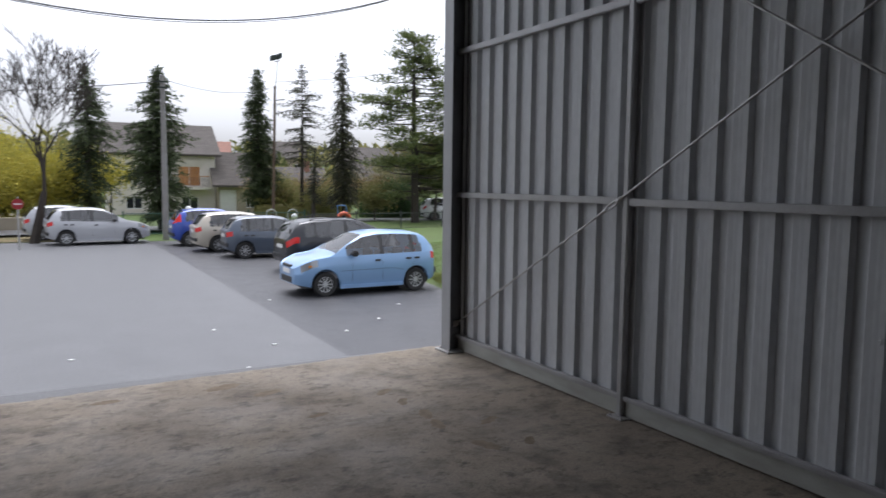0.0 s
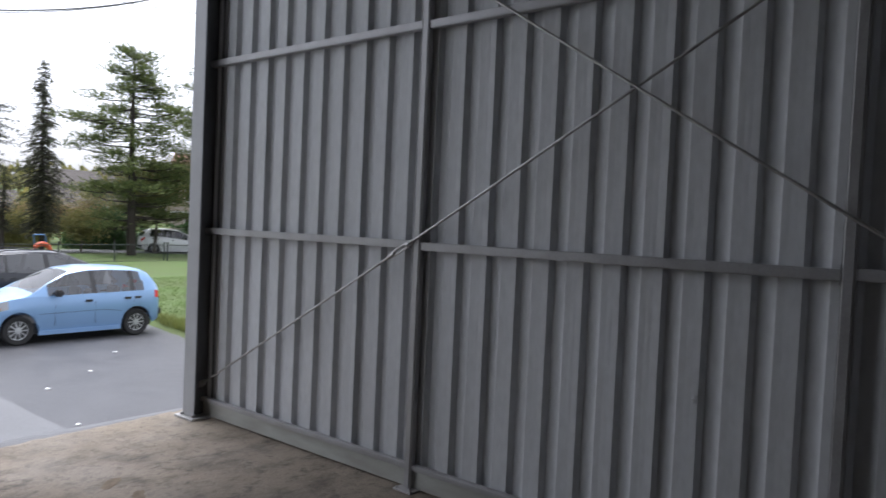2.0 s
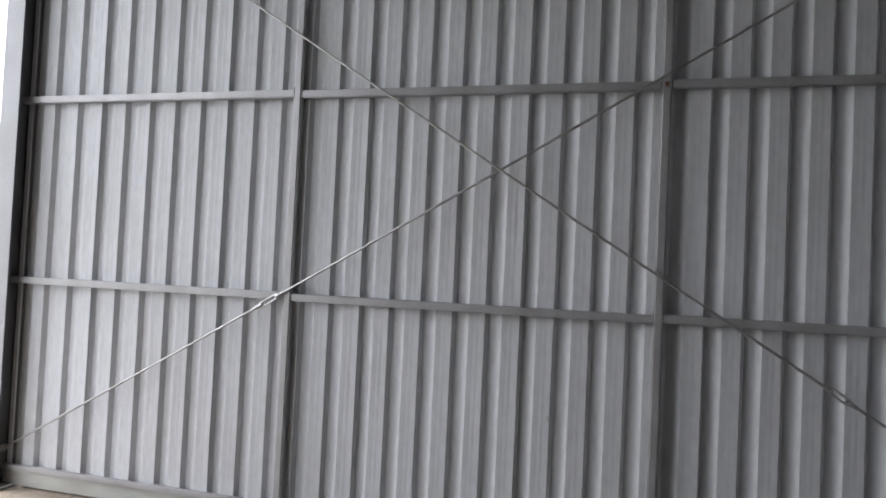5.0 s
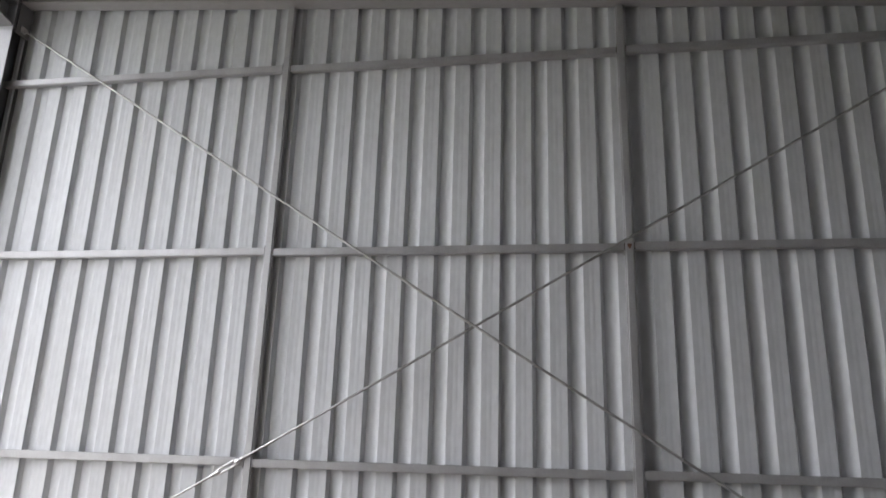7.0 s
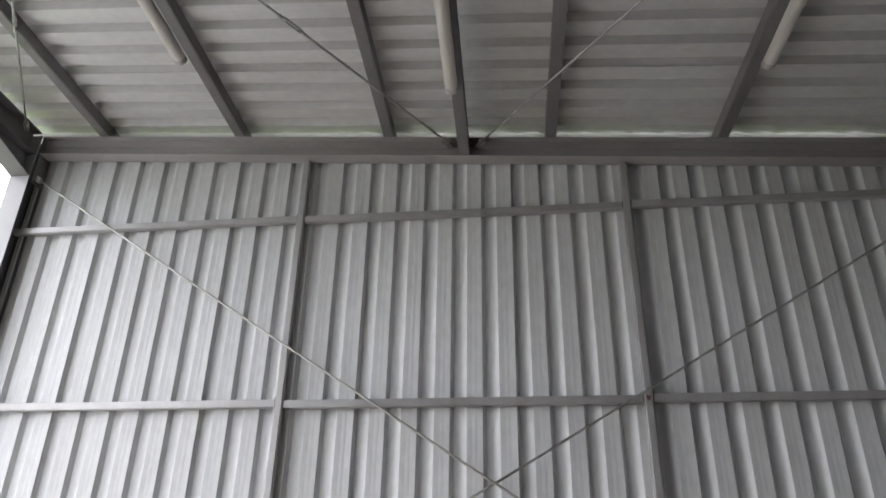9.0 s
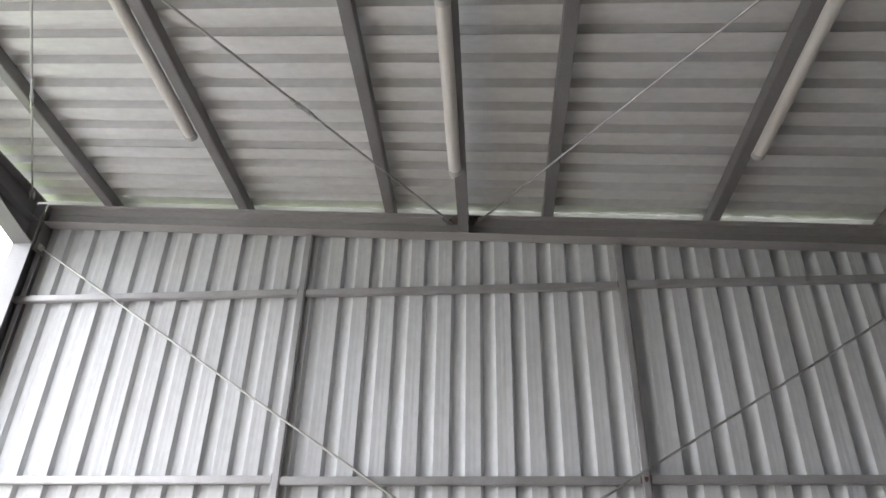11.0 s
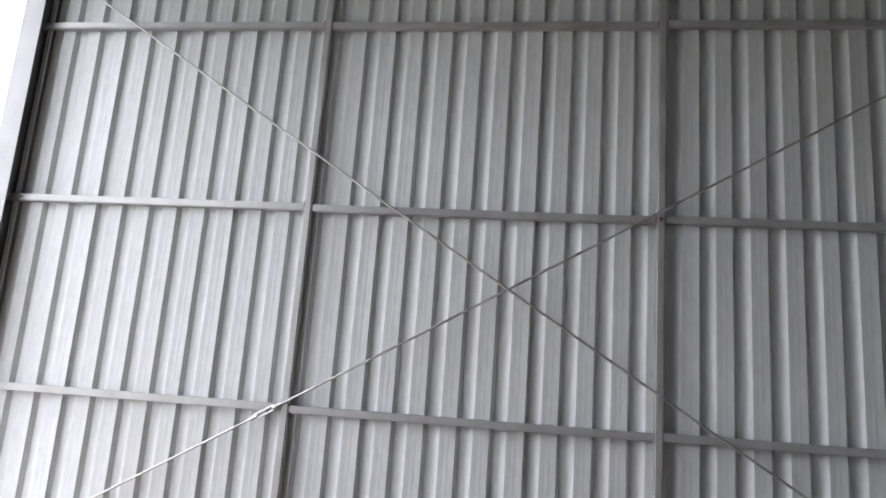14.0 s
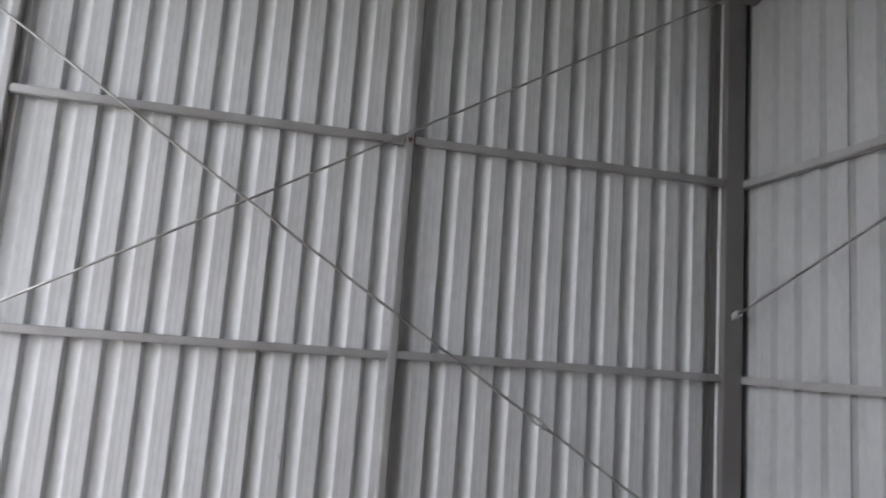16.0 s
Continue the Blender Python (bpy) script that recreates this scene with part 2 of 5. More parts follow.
bm = bmesh.new()
cols = [FAR - 0.3 + 7.75 * i / 240 for i in range(241)]
top, low = [], []
for x in cols:
    e = slab_edge(x)
    lip = 0.008 * noise.noise((x * 9, 1, 3))
    top.append([bm.verts.new(p) for p in ((x, -6.2, 0), (x, e - 0.10, 0), (x, e - 0.03, -0.012 + lip), (x, e, -0.05 + lip), (x, e + 0.01, -0.4))])
for a, b in zip(top, top[1:]):
    for i in range(4):
        bm.faces.new((a[i], b[i], b[i + 1], a[i + 1]))
def concrete():
    """Worn slab: brown-grey, blotched dark by wet and oil, dusted with sand along the open front."""
    m = bpy.data.materials.new("worn_concrete")
    m.use_nodes = True
    n, l = m.node_tree.nodes, m.node_tree.links
    b = n["Principled BSDF"]
    co = n.new("ShaderNodeTexCoord")

    def noisy(scale, detail, rough=0.55, stretch=(1, 1, 1), shift=0.0):
        mp, t = n.new("ShaderNodeMapping"), n.new("ShaderNodeTexNoise")
        mp.inputs["Scale"].default_value, mp.inputs["Location"].default_value = stretch, (shift, shift, 0)
        t.inputs["Scale"].default_value, t.inputs["Detail"].default_value, t.inputs["Roughness"].default_value = scale, detail, rough
        l.new(co.outputs["Object"], mp.inputs["Vector"])
        l.new(mp.outputs[0], t.inputs["Vector"])
        return t.outputs["Fac"]

    def ranged(src, a, c, lo=0.0, hi=1.0):
        r = n.new("ShaderNodeMapRange")
        r.inputs["From Min"].default_value, r.inputs["From Max"].default_value = a, c
        r.inputs["To Min"].default_value, r.inputs["To Max"].default_value = lo, hi
        l.new(src, r.inputs["Value"])
        return r.outputs["Result"]

    def mixed(fac, a, c):
        x = n.new("ShaderNodeMix")
        x.data_type = "RGBA"
        l.new(fac, x.inputs["Factor"])
        for name_, v in (("A", a), ("B", c)):
            if isinstance(v, tuple):
                x.inputs[name_].default_value = (*v, 1)
            else:
                l.new(v, x.inputs[name_])
        return x.outputs["Result"]

    base = mixed(ranged(noisy(1.1, 6), 0.36, 0.66), (0.30, 0.252, 0.195), (0.20, 0.165, 0.125))
    streak = mixed(ranged(noisy(2.6, 9, 0.72, (1.0, 1.35, 1), 3.1), 0.49, 0.65, 0, 0.75), base, (0.075, 0.058, 0.045))
    blot = mixed(ranged(noisy(5.0, 9, 0.75, (1, 1.2, 1), 7.7), 0.54, 0.63, 0, 0.75), streak, (0.052, 0.040, 0.032))
    pale = mixed(ranged(noisy(3.2, 8, 0.7, (1, 1, 1), 11.3), 0.55, 0.75, 0, 0.55), blot, (0.32, 0.27, 0.21))
    sep = n.new("ShaderNodeSeparateXYZ")
    l.new(co.outputs["Object"], sep.inputs[0])
    near = ranged(sep.outputs["Y"], 1.7, 3.0, 0, 1)
    dusty = n.new("ShaderNodeMath")
    dusty.operation = "MULTIPLY"
    l.new(near, dusty.inputs[0])
    l.new(ranged(noisy(2.2, 7, 0.65, (1, 1, 1), 5.5), 0.40, 0.62), dusty.inputs[1])
    sand = mixed(dusty.outputs[0], pale, (0.34, 0.285, 0.21))
    fleck = mixed(ranged(noisy(14, 9, 0.78, (1, 1, 1), 9.1), 0.53, 0.62, 0, 0.55), sand, (0.06, 0.048, 0.038))
    speck = mixed(ranged(noisy(24, 7, 0.75, (1, 1, 1), 4.3), 0.58, 0.66, 0, 0.55), fleck, (0.33, 0.29, 0.235))
    grit = mixed(ranged(noisy(70, 3), 0.35, 0.65, 0, 0.4), speck, (0.09, 0.076, 0.062))
    l.new(grit, b.inputs["Base Color"])
    l.new(ranged(noisy(1.6, 5, 0.6, (1, 1, 1), 2.2), 0.38, 0.62, 0.62, 0.92), b.inputs["Roughness"])
    bp = n.new("ShaderNodeBump")
    bp.inputs["Strength"].default_value, bp.inputs["Distance"].default_value = 0.6, 0.010
    l.new(noisy(22, 9, 0.75), bp.inputs["Height"])
    l.new(bp.outputs[0], b.inputs["Normal"])
    return m


CONCRETE = concrete()
floor = solid("floor", bm, CONCRETE, "worn grey-brown concrete floor slab with a crumbled front edge", "floor", kind="structure")

# ---- the side wall of the hall ----
wall_east = thing("wall_east", "side wall of pale grey trapezoidal steel sheets", "wall", kind="structure")
for k in range(-4, 4):
    bm = bmesh.new()
    start = -1.80 + 5 * k * PITCH
    pts = [q for q in profile(start, 5) if -5.60 < q[0] < 2.64]
    sheet(bm, pts, lambda a, d, e, start=start: (0.066 + d + lap(a, start, 5), a, 0.12 if e == 0 else beam_top(a) + 0.092), (0, 1))
    part("sheet_panel", bm, SHEET, wall_east, smooth=34)

# a small knock in one sheet
bm = bmesh.new()
o = [bm.verts.new((0.0630, -2.03 + r_ * math.cos(t), 1.032 + 1.5 * r_ * math.sin(t))) for r_, t in [((0.022, 0.013)[i % 2], 2 * math.pi * i / 12) for i in range(12)]]
tip = bm.verts.new((0.0580, -2.027, 1.036))
for i in range(12):
    bm.faces.new((o[i], o[(i + 1) % 12], tip))
part("dent", bm, SHEET, wall_east, "small star-shaped dent")

# posts and rails of the side wall
POSTS = (-0.012, -2.745)
RAILS = (1.774, 3.348, 4.943)
for y in POSTS:
    post = thing("wall_post", "upright grey square steel tube post on a foot plate", "post", group="posts of the side wall")
    bm = bmesh.new()
    box(bm, -0.004, 0.060, y - 0.032, y + 0.032, 0.012, beam_top(y) - 0.197)
    part("tube", bevel(bm, 0.010, 3), GIRTSTEEL, post, smooth=50)
    bm = bmesh.new()
    box(bm, -0.055, 0.075, y - 0.085, y + 0.085, 0.0, 0.012)
    part("foot_plate", bevel(bm, 0.002), CAP, post)
    for sx, sy in ((-0.035, -0.065), (-0.035, 0.065)):
        bm = bmesh.new()
        tube(bm, ((sx, y + sy, 0.012), (sx, y + sy, 0.024)), 0.012, 6)
        part("anchor_nut", bm, ROD, post)
bays = ((POSTS[0] + 0.033, 2.655), (POSTS[1] + 0.033, POSTS[0] - 0.033), (-5.352, POSTS[1] - 0.033))


def rail(name, label, x0, x1, y0, y1, z0, z1, rusty):
    """A square tube along y with weld beads at both ends."""
    t = thing(name, label, "rail", group="rails of the side wall")
    bm = bmesh.new()
    box(bm, x0, x1, y0, y1, z0, z1)
    part("tube", bevel(bm, 0.006, 2), GIRTSTEEL, t, smooth=50)
    for y, s in ((y0, 1), (y1, -1)):
        bm = bmesh.new()
        n = 7
        tube(bm, [(x0 - 0.001 + 0.001 * (i % 2), y + s * 0.003, z0 + 0.004 + (z1 - z0 - 0.008) * i / n) for i in range(n + 1)], [0.003 + 0.001 * (i % 2) for i in range(n + 1)], 6)
        part("weld_bead", bm, FORK if rusty else GIRTSTEEL, t, "uneven weld bead")
    return t


for z in RAILS:
    for k, (y0, y1) in enumerate(bays):
        sag = (0.004, -0.003, 0.005)[k]
        rail("wall_rail", "horizontal grey steel tube rail welded between wall posts", 0.004, 0.061, y0, y1, z - 0.03 + sag, z + 0.03 + sag, z > 2 and k > 0)
for y0, y1 in bays:
    rail("sill_rail", "lowest grey steel rail of the side wall above the skirting", 0.010, 0.061, y0, y1, 0.146, 0.188, False)
    bm = bmesh.new()
    box(bm, 0.038, 0.046, y0, y1, 0.014, 0.1445)
    box(bm, 0.046, 0.060, y0, y1, 0.136, 0.1445)
    solid("skirting_plate", bm, SKIRT, "pale folded skirting plate along the foot of the wall", "skirting", kind="structure")
# rust round the joint of the middle rail and the second post
bm = bmesh.new()
o = [(0.013 * math.cos(t) * (1 + 0.35 * math.sin(3 * t)), 0.026 * math.sin(t) * (1 + 0.3 * math.cos(2 * t))) for t in [2 * math.pi * i / 18 for i in range(18)]]
extrude(bm, o, lambda p: (-0.0048, POSTS[1] + p[0], RAILS[1] + p[1]), lambda p: (-0.0062, POSTS[1] + 0.9 * p[0], RAILS[1] + 0.9 * p[1]))
solid("rust_stain", bm, RUST, "rust-brown stain on the post where rail and rod meet", "stain")
# weld plates behind the rail ends
for y in POSTS:
    for z in RAILS:
        bm = bmesh.new()
        box(bm, 0.002, 0.060, y + 0.032, y + 0.038, z - 0.05, z + 0.05)
        solid("cleat", bm, GIRTSTEEL, "small steel cleat where a rail meets the post", "cleat", group="cleats")

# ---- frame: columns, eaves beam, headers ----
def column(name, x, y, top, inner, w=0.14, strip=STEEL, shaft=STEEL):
    """I-section with its flanges facing along x; strip tones the lit flange towards the hall, shaft the shaded recess.
    """
    c = thing(name, "steel I-section column with a grey flange face on a bolted base plate", "column", group="columns")
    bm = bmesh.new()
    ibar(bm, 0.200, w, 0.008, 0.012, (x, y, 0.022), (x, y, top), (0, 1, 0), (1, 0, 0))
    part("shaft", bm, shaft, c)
    # Thin plate over the flange, added to carry its lit tone.
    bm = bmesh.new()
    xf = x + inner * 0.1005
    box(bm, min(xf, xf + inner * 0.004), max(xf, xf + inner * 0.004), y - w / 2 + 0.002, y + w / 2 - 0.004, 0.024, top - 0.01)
    part("flange_face", bm, strip, c, "grey steel face of the flange")
    bm = bmesh.new()
    box(bm, x - 0.16, x + 0.13, y - 0.15, y + 0.15, 0.0, 0.022)
    part("base_plate", bevel(bm, 0.003), CAP, c)
    for sx in (-0.115, 0.115):
        for sy in (-0.09, 0.09):
            bm = bmesh.new()
            tube(bm, ((x + sx, y + sy, 0.022), (x + sx, y + sy, 0.045)), 0.016, 6)
            part("anchor_bolt", bm, ROD, c)
    return c


CX = -0.0115
column("front_column", CX, 2.667, 5.90, -1, 0.195, FLANGELIT, SHAFTSHADE)
column("back_column", CX, -5.362, 5.32, -1, 0.16)
column("far_front_column", FAR - CX, 2.667, 5.90, 1, 0.195, FLANGELIT, SHAFTSHADE)
column("far_back_column", FAR - CX, BACK, 5.32, 1)


def yslope(bm, x0, x1, y0, y1, lo, hi):
    """A bar along y that follows the roof's fall, between heights lo and hi over the beam line."""
    v = box(bm, x0, x1, y0, y1, 0, 1)
    for k in v:
        k.co.z = beam_top(k.co.y) + (hi if k.co.z > 0.5 else lo)


for name, x in (("eaves_beam", -0.015), ("far_eaves_beam", FAR + 0.015)):
    b = thing(name, "sloping dark grey steel I-beam along the top of the wall", "beam", group="eaves beams")
    bm = bmesh.new()
    for x0, x1, lo, hi in ((-0.065, 0.065, -0.195, -0.183), (-0.004, 0.004, -0.183, -0.012), (-0.065, 0.065, -0.012, 0.0)):
        yslope(bm, x + x0, x + x1, BACK + 0.08, FRONT - 0.06, lo, hi)
    part("beam", bm, BEAMSTEEL, b)
    # Strip added on the web: its edge stands in for a bright line of light.
    bm = bmesh.new()
    sx = -1 if x > -1 else 1
    yslope(bm, *sorted((x + sx * 0.0045, x + sx * 0.012)), BACK + 0.08, FRONT - 0.06, -0.085, -0.0125)
    part("edge_line_strip", bm, BEAMSTEEL, b)
for name, y, zt in (("front_header", 2.667, 5.93), ("back_header", BACK, 5.325)):
    h = thing(name, "long dark grey steel header beam with haunched ends", "beam", group="headers")
    bm = bmesh.new()
    ibar(bm, 0.24, 0.18, 0.008, 0.012, (FAR, y, zt - 0.12), (-0.116, y, zt - 0.12), (0, 1, 0), (0, 0, 1))
    part("beam", bm, HEADSTEEL, h)
    for s, x in ((1, -0.1165), (-1, FAR + 0.1165)):
        bm = bmesh.new()
        zb = zt - 0.24
        extrude(bm, ((0, 0), (0, -0.22), (-1.05 * s, 0)), lambda p, y=y, x=x, zb=zb: (x + p[0], y - 0.004, zb + p[1]), lambda p, y=y, x=x, zb=zb: (x + p[0], y + 0.004, zb + p[1]))
        part("haunch_web", bm, HEADSTEEL, h)
        bm = bmesh.new()
        extrude(bm, ((0, -0.22), (0, -0.232), (-1.05 * s, -0.012), (-1.05 * s, 0)), lambda p, y=y, x=x, zb=zb: (x + p[0], y - 0.09, zb + p[1]), lambda p, y=y, x=x, zb=zb: (x + p[0], y + 0.09, zb + p[1]))
        part("haunch_flange", bm, HEADSTEEL, h)
bm = bmesh.new()
box(bm, -0.078, 0.079, FRONT - 0.078, FRONT - 0.0615, 5.42, 5.91)
solid("end_plate", bm, HEADSTEEL, "dark steel end plate joining eaves beam and header", "plate")
# middle strut under the purlins, level with the eaves beam
MIDY = -1.42
strut = thing("middle_strut", "grey steel strut across the hall under the roof", "beam")
bm = bmesh.new()
zs = beam_top(MIDY) - 0.183
ibar(bm, 0.16, 0.09, 0.007, 0.009, (FAR + 0.03, MIDY, zs + 0.081), (-0.022, MIDY, zs + 0.081), (0, 1, 0), (0, 0, 1))
part("beam", bm, STEEL, strut)

# ---- roof ----
PURLINS = (1.97, 0.64, -0.74, -2.15, -3.55, -4.95)
for y in PURLINS:
    bm = bmesh.new()
    box(bm, FAR - 0.35, 0.40, y - 0.045, y + 0.045, beam_top(y) + 0.002, beam_top(y) + 0.122)
    solid("purlin", bevel(bm, 0.006, 2), STEEL, "grey steel box purlin under the roof sheets", "purlin", group="purlins")


roof = thing("ceiling", "sloping roof of pale trapezoidal steel sheets seen from below", "ceiling", kind="structure")
bm = bmesh.new()
for k in range(7):
    start = 0.42 - (k + 1) * 5 * PITCH
    sheet(bm, profile(start, 5, 0.118, 0.018, 0.066), lambda a, d, e, start=start: (a, e, beam_top(e) + 0.131 + d + lap(a, start, 5)), (-5.98, 3.6))
part("roof_sheet", bm, ROOFSHEET, roof)

# plinths under the sheets, and the folded corner strip at the back
for name, x0, x1, y0, y1 in (("plinth_side", 0.062, 0.28, -5.80, 2.46), ("plinth_back", FAR - 0.2, 0.074, -5.85, -5.50)):
    bm = bmesh.new()
    box(bm, x0, x1, y0, y1, -0.9, 0.119)
    solid(name, bm, CONCRETE, "low concrete plinth under the steel sheets", "plinth", kind="structure")
bm = bmesh.new()
box(bm, 0.135, 0.145, -5.64, -5.30, 0.14, 5.34)
box(bm, -0.30, 0.134, -5.64, -5.63, 0.14, 5.34)
solid("corner_flashing", bm, SHEET, "folded pale steel strip closing the back corner", "flashing", kind="structure")

bm = bmesh.new()
box(bm, 0.128, 0.134, 2.44, 2.74, 0.13, 5.88)
box(bm, 0.09, 0.127, 2.60, 2.74, 5.62, 5.84)
solid("front_flashing", bm, SHEET, "folded steel strip closing the wall against the front column", "flashing", kind="structure")

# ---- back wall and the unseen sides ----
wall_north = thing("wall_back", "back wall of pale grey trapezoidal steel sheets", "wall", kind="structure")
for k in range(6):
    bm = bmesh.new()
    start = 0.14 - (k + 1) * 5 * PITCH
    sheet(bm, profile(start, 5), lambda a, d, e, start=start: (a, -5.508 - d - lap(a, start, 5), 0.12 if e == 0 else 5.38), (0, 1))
    part("sheet_panel", bm, DIMSHEET, wall_north, smooth=34)
# Unseen wall, assumed here and kept dark to cut fill light in the hall.
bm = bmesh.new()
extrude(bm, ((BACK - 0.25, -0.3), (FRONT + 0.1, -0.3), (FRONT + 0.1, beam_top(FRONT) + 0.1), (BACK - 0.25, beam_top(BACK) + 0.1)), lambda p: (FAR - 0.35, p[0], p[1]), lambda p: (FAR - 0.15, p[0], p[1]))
solid("unseen_wall_west", bm, LIGHTSINK, "unseen dark far side wall, added to hold down bounce light", "wall", kind="structure")
xs = [-0.06 - 2.78 * i for i in range(3)]
for z in (0.17, RAILS[0], 3.32):
    for x0, x1 in zip(xs[1:], xs):
        bm = bmesh.new()
        box(bm, x0 + 0.04, x1 - 0.04 * (x1 < -1), -5.502, -5.430, z - 0.03, z + 0.03)
        solid("back_wall_rail", bevel(bm, 0.004, 2), GIRTSTEEL, "horizontal grey steel tube rail on the back wall", "rail", group="rails of the back wall")
for x in xs[1:]:
    bm = bmesh.new()
    box(bm, x - 0.039, x + 0.039, -5.502, -5.425, 0.0, 5.08)
    solid("back_wall_post", bevel(bm, 0.005, 2), GIRTSTEEL, "upright grey steel tube post on the back wall", "post", group="posts of the back wall")


# ---- tie rods ----
def tie_rod(a, b, at, label, r=0.0095, shackle=0.16, bow=0.0):
    """A round bar from a to b with end forks and an open turnbuckle at the share 'at' of its length."""
    t = thing("tie_rod", label, "tie rod", group="tie rods")
    a, b = Vector(a), Vector(b)
    d = (b - a).normalized()
    L = (b - a).length
    side = d.cross(Vector((0, 0, 1))).normalized()
    up = side.cross(d)

    def at_len(s):
        return a + d * s - Vector((0, 0, 1)) * bow * 4 * (s / L) * (1 - s / L)

    cut = at * L
    spans = ((0.05, cut - shackle / 2 + 0.02), (cut + shackle / 2 - 0.02, L - 0.05)) if at else ((0.05, L - 0.05),)
    for s0, s1 in spans:
        bm = bmesh.new()
        tube(bm, [at_len(s0 + (s1 - s0) * i / 8) for i in range(9)], r, 10)
        part("bar", bm, ROD, t, smooth=50)
    if at:
        bm = bmesh.new()
        c = at_len(cut)
        for k in (-1, 1):
            tube(bm, [c + up * 0.017 * k + d * (-shackle / 2 + shackle * i / 4) for i in range(5)], 0.0075, 8)
            tube(bm, (c + d * k * (shackle / 2 - 0.012), c + d * k * (shackle / 2 + 0.02)), 0.0175, 8)
        part("turnbuckle", bm, ZINC, t, "bright zinc-plated open turnbuckle", smooth=50)
        for k in (-1, 1):
            bm = bmesh.new()
            tube(bm, (c + d * k * (shackle / 2 + 0.03), c + d * k * (shackle / 2 + 0.055)), 0.014, 6)
            part("lock_nut", bm, ROD, t)
    for p, k in ((a, 1), (b, -1)):
        bm = bmesh.new()
        for q in (-1, 1):
            box(bm, -0.035, 0.080, -0.026, 0.026, q * 0.014 - 0.004, q * 0.014 + 0.004)
        m = Matrix((d * k, up, side)).transposed().to_4x4()
        m.translation = PLAN * (p + Vector((0, SKEW * min(0.0, p.x), 0)))
        part("fork", bevel(bm, 0.002), CAP, t, "forked galvanised end fitting", m=m)
    return t


tie_rod((0.004, 2.665, 0.300), (-0.066, -5.33, 4.93), 0.317, "thin steel tie rod with a turnbuckle crossing the side wall", bow=0.035)
tie_rod((-0.012, 2.59, 5.50), (-0.09, -5.33, 0.43), 0.809, "thin steel tie rod crossing the side wall the other way", bow=0.035, shackle=0.13)
# rods of the back wall
tie_rod((-0.12, -5.36, 2.255), (-5.5, -5.36, 4.36), 0.8, "thin steel tie rod on the back wall")
tie_rod((-0.12, -5.33, 4.95), (-5.5, -5.33, 2.25), 0.8, "thin steel tie rod crossing the back wall")


# rods of the roof
def rod_z(y):
    return beam_top(y) - 0.07


for sgn, label in ((1, "thin steel tie rod bracing the roof"), (-1, "thin steel tie rod bracing the roof bay behind")):
    yf = FRONT - 0.07 if sgn > 0 else BACK + 0.07
    y0 = MIDY + 0.13 * sgn
    span = (yf - y0) * sgn
    tie_rod((-0.075, y0, rod_z(y0)), (-0.075 - 1.45 * span, yf, rod_z(yf)), 0.258 if sgn > 0 else 0.62, label, r=0.0095, shackle=0.14)
    tie_rod((-0.33, yf, rod_z(yf)), (-0.33 - 1.69 * span, y0, rod_z(y0)), 0.193 if sgn > 0 else 0.62, label, r=0.0095, shackle=0.11)


# ---- tube lamps under the roof ----
LAMPBODY = material("lamp_housing", (0.42, 0.42, 0.41), 0.4, 0.0, (0.34, 0.33, 0.32), 8, 0.6, 90, 0.05, 0.002)
DIFFUSER = material("lamp_diffuser", (0.58, 0.56, 0.53), 0.3, 0.0, (0.50, 0.47, 0.43), 4, 0.6, 90, 0.02, 0.002, (0.5, 4, 4))
LAMPS = ((PURLINS[1] + 0.10, -1.12, beam_top(0.64)), (MIDY + 0.035, -1.02, beam_top(MIDY) - 0.232), (PURLINS[4] - 0.092, -0.98, beam_top(-3.55) - 0.01))
LAMPLEN = 1.6
for y, x, z in LAMPS:
    lamp = thing("tube_lamp", "long unlit tube lamp with pale diffuser fixed under the roof", "lamp", group="tube lamps")
    bm = bmesh.new()
    tube(bm, ((x - 0.02, y, z), (x - LAMPLEN + 0.02, y, z)), 0.047, 14)
    part("diffuser", bm, DIFFUSER, lamp, "pale round plastic diffuser", smooth=40)
    for xe in (x, x - LAMPLEN):
        bm = bmesh.new()
        tube(bm, ((xe - 0.03, y, z), (xe - 0.015, y, z), (xe + 0.015, y, z), (xe + 0.025, y, z)), (0.050, 0.051, 0.051, 0.040), 14)
        part("end_cap", bm, LAMPBODY, lamp, smooth=40)
    bm = bmesh.new()
    box(bm, x - LAMPLEN + 0.05, x - 0.05, y - 0.03, y + 0.03, z + 0.032, z + 0.052)
    part("back_tray", bevel(bm, 0.003), LAMPBODY, lamp)
    for f in (0.2, 0.8):
        bm = bmesh.new()
        xx = x - LAMPLEN * f
        if abs(y - MIDY) < 0.2:
            box(bm, xx - 0.015, xx + 0.015, y - 0.012, y + 0.012, z + 0.05, zs + 0.004)
        else:
            s = 1 if y > -1 else -1
            box(bm, xx - 0.015, xx + 0.015, min(y, y - s * 0.049), max(y, y - s * 0.049), z + 0.05, z + 0.056)
        part("bracket", bm, LAMPBODY, lamp)

# gusset plates where the roof rods meet the strut
for sgn in (-1, 1):
    bm = bmesh.new()
    y0 = MIDY + 0.05 * sgn
    extrude(bm, ((0, 0), (-0.10, 0), (-0.07, 0.08 * sgn), (0, 0.10 * sgn)), lambda p, y0=y0: (-0.03 + p[0], y0 + p[1], rod_z(y0) - 0.005), lambda p, y0=y0: (-0.03 + p[0], y0 + p[1], rod_z(y0) + 0.005))
    solid("gusset_plate", bm, FORK, "rusty gusset plate where roof rods meet the strut", "gusset", group="gusset plates")

HALL = False
